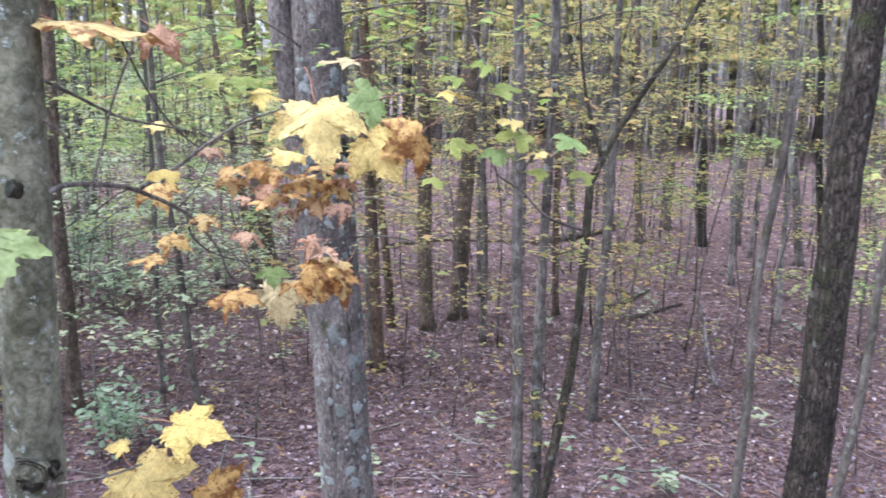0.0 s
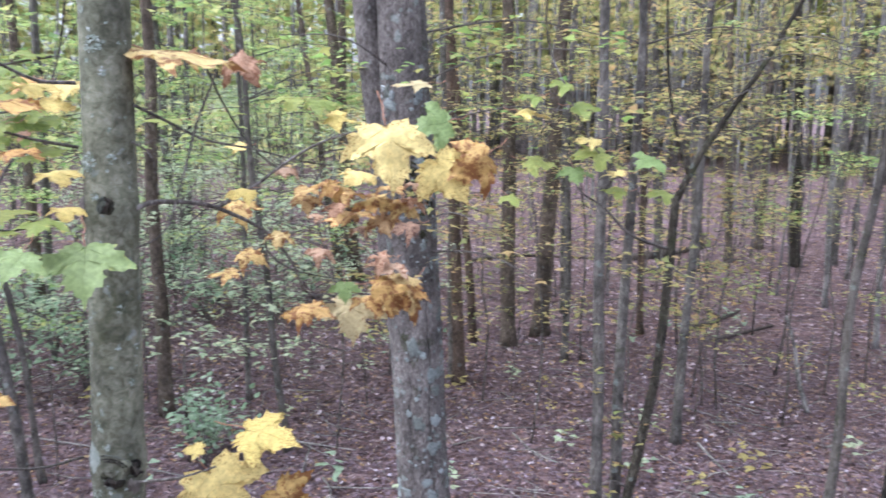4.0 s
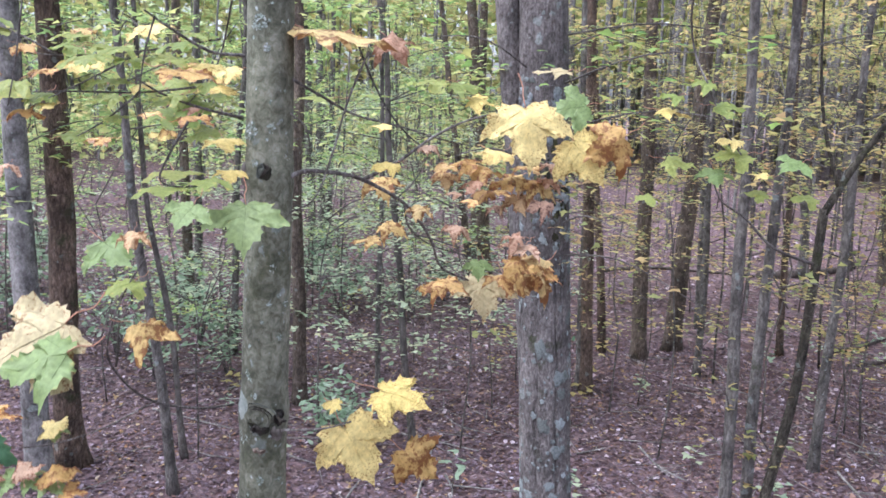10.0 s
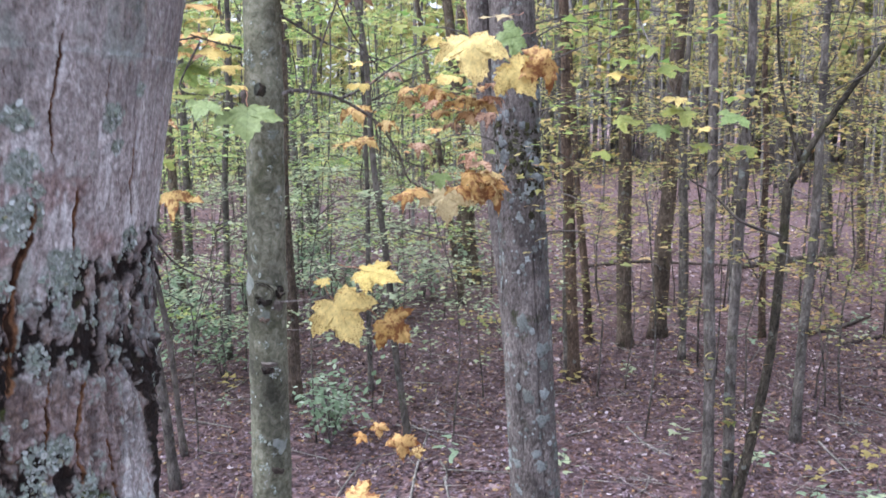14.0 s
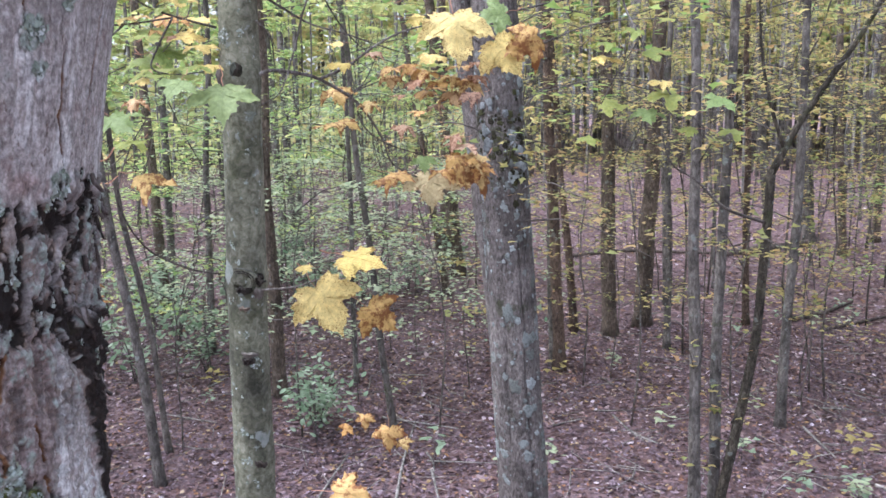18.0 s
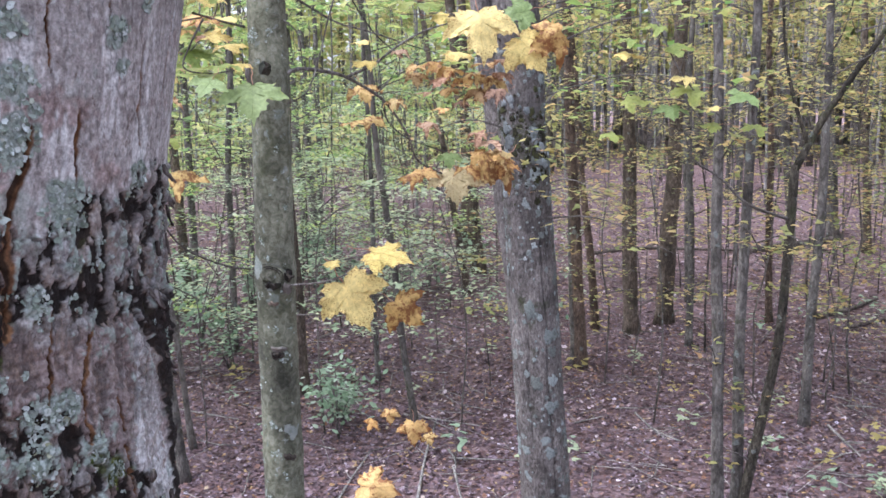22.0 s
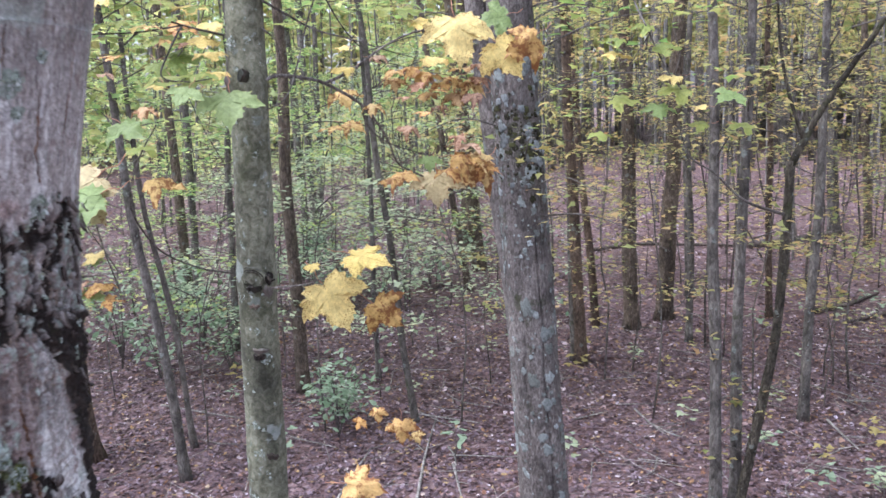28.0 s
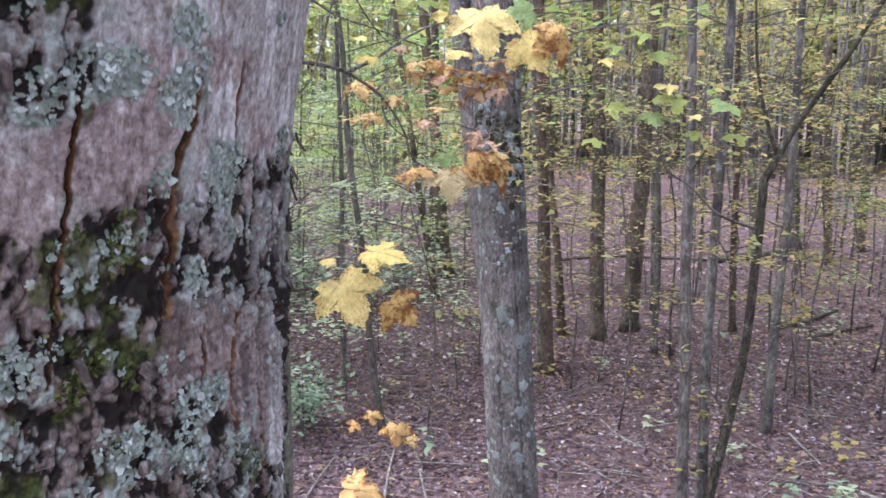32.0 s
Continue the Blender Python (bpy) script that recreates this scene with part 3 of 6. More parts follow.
tree("pale", -6.00, 6.88, -0.029, -0.010, 0.119, seed=17, sprays=(7, 2.6, 5.4, GREEN_LEAF, 1.5, 60, 0.11))
tree("red", -6.08, 7.41, -0.012, -0.004, 0.138, seed=18)
tree("grey", -6.53, 11.51, 0.029, 0.008, 0.052, seed=19)
tree("brown", -8.48, 13.47, -0.040, -0.011, 0.091, seed=20)
tree("grey", -8.74, 14.13, 0.005, 0.002, 0.074, seed=21)
tree("grey", -8.63, 18.92, -0.049, -0.013, 0.095, seed=22)
tree("grey", -8.98, 20.21, -0.028, -0.009, 0.107, seed=23)
tree("dark", 2.26, 6.07, 0.016, 0.000, 0.133, seed=24)
tree("thin", 2.34, 7.77, 0.061, 0.001, 0.043, top=3.9, seed=25)
tree("thin", 3.08, 7.49, 0.122, 0.003, 0.039, seed=26, sprays=(8, 2.0, 5.2, GREEN_LEAF, 1.3, 55, 0.09))
tree("dark", 5.86, 22.27, -0.070, -0.002, 0.129, seed=27)
tree("brown", 5.46, 24.31, -0.028, -0.001, 0.094, seed=28)
tree("grey", 7.43, 19.80, -0.148, -0.003, 0.089, seed=29)
tree("dark", 6.18, 15.35, -0.113, -0.003, 0.069, seed=30)
tree("grey", 0.19, 16.11, -0.049, -0.001, 0.073, seed=31)
tree("red", 1.46, 15.07, -0.035, -0.010, 0.057, seed=32, sprays=(7, 2.4, 6.4, GOLD_LEAF, 1.4, 50, 0.09))
tree("brown", -4.88, 19.59, -0.001, -0.000, 0.115, seed=33)
tree("grey", -8.84, 20.27, 0.007, 0.000, 0.080, seed=35)
tree("brown", 4.31, 22.36, -0.078, -0.021, 0.095, seed=36)
tree("grey", -3.89, 10.62, -0.005, -0.002, 0.034, seed=37, sprays=(9, 1.6, 5.4, GREEN_LEAF, 1.3, 55, 0.1))
tree("thin", -7.07, 7.12, 0.007, 0.002, 0.042, seed=38, sprays=(8, 2.0, 5.0, GREEN_LEAF, 1.4, 60, 0.11))
tree("grey", 3.85, 24.46, -0.082, -0.002, 0.142, seed=39)
tree("grey", 2.59, 22.45, -0.077, -0.002, 0.101, seed=40)
tree("grey", -1.37, 11.98, -0.047, -0.001, 0.079, seed=41)


# far trees, copied from five patterns, mostly in pale bark that stands in for haze
FAR = []
for k, kind in enumerate(("pale", "pale", "grey", "pale", "pale")):
    FAR.append(build_tree("tree", kind, 3 * k - 6, 60, 0.02 * (k - 2), 0, (0.045, 0.065, 0.09, 0.035, 0.05)[k], 13 + k, 60 + k))
rng = random.Random(12)
made = 0
while made < 150:
    d = math.sqrt(rng.uniform(15.0 ** 2, 58.0 ** 2))
    a = rng.uniform(-0.80, 1.05)
    x, y = -math.sin(a) * d, math.cos(a) * d
    if d < 26 and -0.05 < a < 0.5:
        continue
    m = Matrix.Translation((x, y, ground_height(x, y) - 0.03)) @ Matrix.Rotation(rng.uniform(0, 6.28), 4, "Z")
    far_tree = copy_thing(FAR[made % 5], m)
    tagged(far_tree, group="trees of the far wood")
    s = rng.uniform(0.7, 1.15)
    far_tree.scale = (s, s, rng.uniform(0.85, 1.1))
    made += 1


# ---- understory ----
def understory(name, label, leaves, height, low, sprays, each, size, seed, reach=1.5, category="sapling"):
    """A slim young tree with flat layered sprays of leaves."""
    rng = random.Random(seed)
    ob = tagged(thing(name, 0, 60, 0), label, category)
    line = [(0.17 * noise.noise((seed * 1.7, z * 0.6, 0)) * z, 0.17 * noise.noise((seed * 1.7, z * 0.6, 5)) * z, z) for z in np.linspace(0, height, 12)]
    part("stem", tube(line, np.linspace(0.007 + height * 0.0013, 0.004, 12), 7, 0.1, seed), BARK["thin"], ob)
    for k in range(sprays):
        z = low + (height - low) * (k + rng.random()) / sprays
        a, length = rng.uniform(0, 6.28), reach * rng.uniform(0.6, 1.1) * (1.15 - 0.55 * (z - low) / max(height - low, 0.1))
        p = Vector(line[min(11, int(z / height * 11))])
        p.z = z
        way = Vector((math.cos(a), math.sin(a), 0))
        end = p + way * length + Vector((0, 0, rng.uniform(-0.1, 0.3)))
        pts = smooth_line([p, p.lerp(end, 0.5) + Vector((0, 0, 0.12)), end], 4)
        twig = part("twig", tube(pts, np.linspace(0.009, 0.003, len(pts)), 5), BARK_TWIG, ob)
        places = []
        for _ in range(each):
            t = rng.uniform(0.2, 1.05)
            q = p.lerp(end, t) + Vector((-way.y, way.x, 0)) * rng.gauss(0, 0.22 * length * (1.1 - 0.5 * t)) + Vector((0, 0, rng.gauss(0.05, 0.05)))
            places.append((q, size * rng.uniform(0.6, 1.25), rng.uniform(0, 6.28), rng.gauss(0, 0.27)))
        part("leaf_spray", leaf_cloud(places, "small"), leaves, twig)["kind"] = "stuff"
    return ob


GREENS = [understory("understory_tree", "slim young tree with layered sprays of green leaves", GREEN_LEAF, 7.0 + k, 1.0 + 0.6 * k, 10, 122, 0.10, 80 + k, 1.9) for k in range(3)]
GOLDS = [understory("understory_tree", "slim young tree with layered sprays of yellow leaves", GOLD_LEAF, 7.2 + k, 3.1 + 0.5 * k, 10, 90, 0.094, 90 + k, 1.9) for k in range(3)]


def plant(pattern, x, y, turn=0.0, s=1.0, tall=None):
    ob = copy_thing(pattern, Matrix.Translation((x, y, ground_height(x, y) - 0.02)) @ Matrix.Rotation(turn, 4, "Z"))
    ob.scale = (s, s, tall or s)
    return ob


rng = random.Random(5)
for k in range(66):
    d, a = math.sqrt(rng.uniform(12.5 ** 2, 40 ** 2)), rng.uniform(0.20, 1.0)
    if 0.2 < a < 0.42 and d < 17:
        continue
    tagged(plant(GREENS[k % 3], -math.sin(a) * d, math.cos(a) * d, rng.uniform(0, 6.28), rng.uniform(0.7, 1.1)), group="green understory")
for k in range(60):
    d, a = math.sqrt(rng.uniform(14 ** 2, 42 ** 2)), rng.uniform(-0.75, 0.40)
    tagged(plant(GOLDS[k % 3], -math.sin(a) * d, math.cos(a) * d, rng.uniform(0, 6.28), rng.uniform(0.75, 1.15)), group="yellow understory")
for k, ob in enumerate(GREENS + GOLDS):
    ob.location = (-14 + 5 * k, 44 + k, -0.05)


# placed young trees
plant(GOLDS[0], -0.91, 11.14, 1.5, 0.80)
plant(GOLDS[1], -0.24, 9.87, 3.4, 0.70)
plant(GOLDS[2], 0.40, 13.05, 2.3, 0.90)
plant(GOLDS[0], 0.94, 11.12, 3.8, 0.80)
plant(GOLDS[1], 1.95, 13.98, 3.9, 0.90)
plant(GOLDS[2], 2.11, 11.44, 0.4, 0.80)
plant(GOLDS[0], 3.40, 15.40, 0.1, 1.00)
plant(GOLDS[1], -1.57, 13.04, 5.3, 0.80)
plant(GOLDS[2], -2.55, 15.88, 1.6, 0.90)
plant(GOLDS[0], 2.06, 18.15, 1.5, 1.00)
plant(GOLDS[1], 3.52, 20.61, 6.3, 1.00)
plant(GOLDS[2], 0.92, 16.81, 3.0, 1.00)
plant(GOLDS[0], -0.11, 18.60, 5.3, 1.00)
plant(GOLDS[1], -1.21, 20.38, 3.0, 1.00)
plant(GOLDS[2], 3.29, 13.31, 4.0, 0.90)
plant(GOLDS[0], 3.72, 12.39, 0.9, 0.80)
plant(GOLDS[1], 2.08, 22.30, 4.0, 1.10)
plant(GREENS[2], 2.82, 10.98, 5.5, 0.70)
plant(GOLDS[0], 4.46, 13.02, 3.3, 0.85)
plant(GREENS[1], 4.26, 10.52, 4.7, 0.70)
plant(GOLDS[2], 4.89, 15.53, 4.2, 0.90)
plant(GREENS[0], 6.02, 13.56, 0.4, 0.90)
plant(GOLDS[1], 6.80, 17.58, 4.8, 1.00)
plant(GREENS[2], 4.37, 18.52, 3.7, 1.00)
plant(GREENS[0], -6.88, 10.58, 1.9, 0.85)
plant(GREENS[1], -7.58, 12.98, 0.2, 0.90)
plant(GREENS[2], -5.86, 11.37, 5.4, 0.60)
plant(GREENS[0], -6.73, 14.76, 3.0, 0.90)
plant(GREENS[1], -5.40, 13.05, 4.5, 0.75)
plant(GREENS[2], -6.31, 16.94, 5.5, 1.00)
plant(GREENS[0], -4.69, 14.27, 4.5, 0.80)
plant(GREENS[1], -5.21, 18.27, 5.8, 1.00)
plant(GREENS[2], -5.26, 21.37, 2.5, 1.00)
plant(GREENS[0], -3.52, 16.66, 5.0, 0.90)
plant(GREENS[1], -7.72, 10.35, 2.8, 0.80)
plant(GREENS[2], -9.46, 11.44, 5.9, 0.90)
plant(GREENS[0], -9.87, 15.99, 5.5, 1.00)
plant(GREENS[1], -9.05, 18.28, 0.6, 1.00)
plant(GREENS[2], -8.44, 9.15, 0.9, 0.70)
plant(GREENS[0], -11.23, 11.39, 1.4, 0.90)
plant(GREENS[1], -6.94, 9.12, 6.1, 0.60)
plant(GREENS[2], -9.38, 13.05, 2.7, 0.90)
plant(GREENS[0], -12.32, 14.19, 3.9, 1.00)

LOWS = [understory("understory_tree", "slender young tree with low flat sprays of yellow leaves", GOLD_LEAF, 3.9, 1.0 + 0.3 * k, 9, 66, 0.090, 120 + k, 1.7) for k in range(2)]
rng = random.Random(77)
for k in range(22):
    d, a = math.sqrt(rng.uniform(9.5 ** 2, 24 ** 2)), rng.uniform(-0.48, 0.20)
    tagged(plant(LOWS[k % 2], -math.sin(a) * d, math.cos(a) * d, rng.uniform(0, 6.28), rng.uniform(0.7, 1.05)), group="low yellow understory")
LOWS[0].location, LOWS[1].location = (3.6, 17.5, -0.05), (-1.9, 17.2, -0.05)

LOW_GREENS = [understory("understory_tree", "slender young tree with low flat sprays of pale green leaves", PALE_LEAF, 4.2, 0.8 + 0.3 * k, 10, 84, 0.085, 130 + k, 1.8) for k in range(2)]
rng = random.Random(79)
for k in range(28):
    d, a = math.sqrt(rng.uniform(11 ** 2, 28 ** 2)), rng.uniform(0.24, 0.95)
    tagged(plant(LOW_GREENS[k % 2], -math.sin(a) * d, math.cos(a) * d, rng.uniform(0, 6.28), rng.uniform(0.75, 1.15)), group="low green understory")
LOW_GREENS[0].location, LOW_GREENS[1].location = (-6.4, 13.8, -0.05), (-9.2, 17.4, -0.05)

# thin poles between the larger trees
rng = random.Random(78)
for k in range(40):
    d, a = math.sqrt(rng.uniform(15 ** 2, 36 ** 2)), rng.uniform(-0.62, 0.75)
    tree("grey" if k % 3 else "pale", -math.sin(a) * d, math.cos(a) * d, rng.gauss(0, 0.035), rng.gauss(0, 0.02), rng.uniform(0.018, 0.036), 5.95, 300 + k)


# ---- shrubs, seedlings and dead wood on the floor ----
def shrub(seed, leaves):
    """A low bush: several stems from one root, each with leaves along its upper part."""
    rng = random.Random(seed)
    ob = tagged(thing("shrub", 0, 50, 0), "low green shrub growing out of the leaf litter", "shrub")
    for k in range(6):
        a, r, h = k * 1.05 + rng.uniform(-0.3, 0.3), rng.uniform(0.15, 0.42), rng.uniform(0.5, 0.95)
        end = Vector((math.cos(a) * r, math.sin(a) * r, h))
        pts = smooth_line([(0, 0, 0), (end.x * 0.35, end.y * 0.35, h * 0.6), end], 4)
        stem = part("stem", tube(pts, np.linspace(0.008, 0.003, len(pts)), 5), BARK_TWIG, ob)
        places = []
        for _ in range(leaves):
            t = rng.uniform(0.35, 1.05)
            q = Vector((0, 0, 0)).lerp(end, t) + Vector((rng.gauss(0, 0.11), rng.gauss(0, 0.11), rng.gauss(0.02, 0.07)))
            places.append((q, rng.uniform(0.055, 0.115), rng.uniform(0, 6.28), rng.gauss(0.25, 0.4)))
        part("foliage", leaf_cloud(places, "oval"), SHRUB, stem)["kind"] = "stuff"
    return ob


SHRUBS = [shrub(3, 34), shrub(8, 26)]
plant(SHRUBS[1], -7.12, 11.55, 1.9, 1.50)
plant(SHRUBS[0], -6.09, 10.58, 3.2, 1.20)
plant(SHRUBS[1], -7.27, 13.58, 2.4, 1.60)
plant(SHRUBS[0], -8.32, 12.78, 2.2, 1.60)
plant(SHRUBS[1], -7.69, 16.57, 3.7, 1.60)
plant(SHRUBS[0], -6.21, 15.42, 3.7, 1.50)
plant(SHRUBS[1], -4.94, 14.72, 5.7, 1.20)
plant(SHRUBS[0], -4.82, 16.31, 4.3, 1.50)
plant(SHRUBS[1], -6.89, 10.06, 5.8, 1.20)
plant(SHRUBS[0], -4.48, 18.47, 5.4, 1.40)
plant(SHRUBS[1], -8.04, 10.79, 6.2, 1.40)
SHRUBS[0].location, SHRUBS[1].location = (-3.62, 8.55, -0.03), (-3.75, 9.0, -0.03)


rng = random.Random(14)
for k in range(7):
    d, a = rng.uniform(14, 27), rng.uniform(0.24, 0.95)
    tagged(plant(SHRUBS[k % 2], -math.sin(a) * d, math.cos(a) * d, rng.uniform(0, 6.28), rng.uniform(0.9, 1.9)), group="shrubs under the trees")


def seedling(seed, mat):
    rng = random.Random(seed)
    ob = tagged(thing("seedling", 0, 50, 0), "small pale green seedling among fallen leaves" if mat is SHRUB else "small yellow seedling among fallen leaves", "seedling")
    end = (rng.uniform(-0.05, 0.05), rng.uniform(-0.05, 0.05), 0.28)
    part("stem", tube(smooth_line([(0, 0, -0.02), (0.01, 0.02, 0.14), end], 3), np.linspace(0.004, 0.002, 7), 5), BARK_TWIG, ob)
    for k in range(7):
        a = k * 2.4
        q = (end[0] + 0.10 * math.cos(a) * rng.uniform(0.4, 1.3), end[1] + 0.10 * math.sin(a) * rng.uniform(0.4, 1.3), end[2] - 0.02 * k)
        part("leaf", leaf_cloud([(q, 0.085, a, rng.gauss(0, 0.35))]), mat, ob)
    return ob


SEEDLINGS = [seedling(1, SHRUB), seedling(2, GOLD_LEAF), seedling(3, PALE_LEAF)]
rng = random.Random(21)
for k in range(66):
    y = rng.uniform(7.5, 17)
    tagged(plant(SEEDLINGS[k % 3], y * rng.uniform(-0.62, 0.42), y, rng.uniform(0, 6.28), rng.uniform(0.7, 1.5)), group="seedlings on the floor")
for k, ob in enumerate(SEEDLINGS):
    ob.location = (1.9 - 0.5 * k, 8.4 + 0.3 * k, ground_height(1.9 - 0.5 * k, 8.4 + 0.3 * k))


def stick(points, r, mat):
    """A fallen branch lying on the litter, with a stub or two."""
    words = {LOGWOOD: ("fallen_log", "dark rotting log lying on fallen leaves", "log"), DEADWOOD: ("fallen_stick", "pale dead stick lying on fallen leaves", "stick")}[mat]
    x, y = points[0][0], points[0][1]
    base = Vector((x, y, ground_height(x, y)))
    ob = tagged(thing(words[0], *base), words[1], words[2])
    if len(points) == 2:
        points = [points[0], tuple((a + b) / 2 + 0.02 for a, b in zip(*points)), points[1]]
    pts = smooth_line([Vector((p[0] - x, p[1] - y, ground_height(p[0], p[1]) - base.z + r * 0.7 + 0.015)) for p in points], 6)
    part("wood", tube(pts, np.linspace(r, r * 0.55, len(pts)), 8, 0.25, x), mat, ob)
    m = pts[len(pts) // 2]
    d = (pts[-1] - pts[0]).normalized()
    tip = m + Vector((d.x - d.y * 0.8, d.y + d.x * 0.8, 0.25)) * r * 9
    part("stub", tube([m, m.lerp(tip, 0.5), tip], [r * 0.45, r * 0.35, r * 0.2], 6), mat, ob)


stick([(-3.05, 7.07, 0.02), (-3.10, 7.59, 0.02), (-3.14, 8.23, 0.02)], 0.014, DEADWOOD)
stick([(-2.31, 7.27, 0.02), (-2.53, 8.30, 0.02), (-2.70, 9.31, 0.02)], 0.016, DEADWOOD)
stick([(-3.13, 9.40, 0.02), (-2.62, 9.33, 0.02), (-2.16, 9.25, 0.02)], 0.013, DEADWOOD)
stick([(-2.17, 8.09, 0.02), (-2.03, 7.72, 0.02), (-1.92, 7.43, 0.02)], 0.014, DEADWOOD)
stick([(-0.25, 9.67, 0.02), (-0.08, 9.50, 0.02), (0.08, 9.37, 0.02)], 0.012, DEADWOOD)
stick([(-5.76, 9.99, 0.02), (-5.73, 10.29, 0.02), (-5.71, 10.61, 0.02)], 0.015, DEADWOOD)
stick([(-1.13, 9.60, 0.02), (-0.77, 9.95, 0.02)], 0.010, DEADWOOD)
stick([(2.12, 8.69, 0.02), (2.30, 8.50, 0.02), (2.43, 8.27, 0.02)], 0.020, DEADWOOD)
stick([(1.67, 10.14, 0.02), (1.78, 9.65, 0.02), (1.86, 9.28, 0.02)], 0.016, DEADWOOD)
stick([(-0.46, 10.09, 0.02), (-0.22, 9.62, 0.02), (-0.09, 9.43, 0.02)], 0.012, DEADWOOD)
stick([(1.97, 10.91, 0.02), (2.34, 10.95, 0.02)], 0.014, DEADWOOD)
stick([(3.14, 10.28, 0.02), (3.53, 10.68, 0.02)], 0.012, DEADWOOD)
stick([(-2.33, 8.49, 0.02), (-2.14, 8.07, 0.02)], 0.014, DEADWOOD)
stick([(1.55, 21.64, 0.02), (2.70, 22.69, 0.02), (3.91, 24.00, 0.02)], 0.110, LOGWOOD)
stick([(2.22, 15.43, 0.02), (2.79, 15.97, 0.02), (3.46, 16.86, 0.02)], 0.050, LOGWOOD)
stick([(-2.09, 20.66, 0.02), (-0.81, 21.65, 0.02), (1.45, 21.78, 0.02)], 0.050, LOGWOOD)
stick([(2.63, 14.87, 0.02), (3.16, 15.31, 0.02), (3.84, 15.88, 0.02)], 0.045, LOGWOOD)
stick([(-9.61, 14.14, 0.02), (-9.45, 14.62, 0.02), (-9.01, 14.92, 0.02)], 0.060, LOGWOOD)
stick([(-6.25, 9.08, 0.02), (-5.62, 8.96, 0.02), (-5.01, 8.86, 0.02)], 0.013, DEADWOOD)

white = tagged(thing("dead_branch", 3.2, 11.2, -0.02), "bleached dead branch leaning up out of the litter", "branch")
pts = smooth_line([(0.06, 0.3, 0.0), (-0.09, 0.3, 0.42), (-0.17, 0.32, 0.85), (-0.30, 0.34, 1.25)], 6)
part("wood", tube(pts, np.linspace(0.035, 0.016, len(pts)), 8, 0.2, 4), DEADWOOD, white)
part("stub", tube([pts[8], pts[8] + Vector((0.12, 0, 0.25)), pts[8] + Vector((0.16, 0, 0.5))], [0.016, 0.012, 0.006], 6), DEADWOOD, white)

# young maples in the hollow, with pale blue-green leaves in layers
PALES = [understory("young_maple", "young maple with pale blue-green leaves in flat layers", PALE_LEAF, 3.0, 1.0 + 0.3 * k, 8, 42, 0.085, 96 + k, 1.3, "maple") for k in range(2)]
plant(PALES[0], -3.84, 8.68, 1.4, 1.08)
plant(PALES[0], -2.39, 9.29, 3.8, 1.05)
plant(PALES[1], -3.59, 9.86, 0.4, 0.72)
plant(PALES[0], -2.36, 10.74, 0.1, 0.90)
plant(PALES[1], -3.44, 12.01, 5.0, 0.73)
plant(PALES[0], -5.09, 10.30, 1.6, 0.90)
plant(PALES[1], -4.99, 8.07, 1.4, 0.90)
plant(PALES[0], -5.94, 10.42, 6.0, 0.89)

# low brush in the hollow, pale leaves in loose clumps
def low_brush(clumps, seed):
    rng = random.Random(seed)
    out = []
    for _ in range(clumps):
        a, d = radians(rng.uniform(6, 50)), rng.uniform(13, 26)
        x, y = -math.sin(a) * d, math.cos(a) * d
        tall = rng.uniform(0.3, 1.3)
        for _ in range(int(rng.uniform(30, 120))):
            h = rng.random()
            p = (x + rng.gauss(0, 0.42), y + rng.gauss(0, 0.42), ground_height(x, y) + 0.08 + tall * h)
            out.append((p, rng.uniform(0.05, 0.12), rng.uniform(0, 6.28), rng.gauss(0, 0.35)))
    return leaf_cloud(out, "oval")


BRUSH = leafy("pale_brush_foliage", [(0.0, (0.13, 0.22, 0.13)), (0.4, (0.24, 0.33, 0.21)), (0.8, (0.36, 0.42, 0.29)), (1.0, (0.44, 0.42, 0.22))], 0.35, 10, None, 0.45)
tagged(new("low_brush", mesh_of("low_brush", *low_brush(38, 88), BRUSH, False)), "pale green low brush spread over the forest floor", "brush", kind="stuff")

# far woods beyond the single trees
def far_woods():
    rng = random.Random(31)
    verts, faces = [], []
    for k in range(760):
        a, d = (rng.uniform(-1.1, 0.2), rng.uniform(44, 95)) if k % 4 else (rng.uniform(0.2, 1.35), rng.uniform(60, 95))
        x, y, r, h = -math.sin(a) * d, math.cos(a) * d, rng.uniform(0.07, 0.2), rng.uniform(14, 20)
        v, f = tube([(x, y, -0.2), (x + rng.gauss(0, 0.3), y, h * 0.5), (x + rng.gauss(0, 0.6), y, h)], [r, r * 0.8, 0.03], 6)
        o = len(verts)
        verts += v
        faces += [tuple(i + o for i in q) for q in f]
    return verts, faces


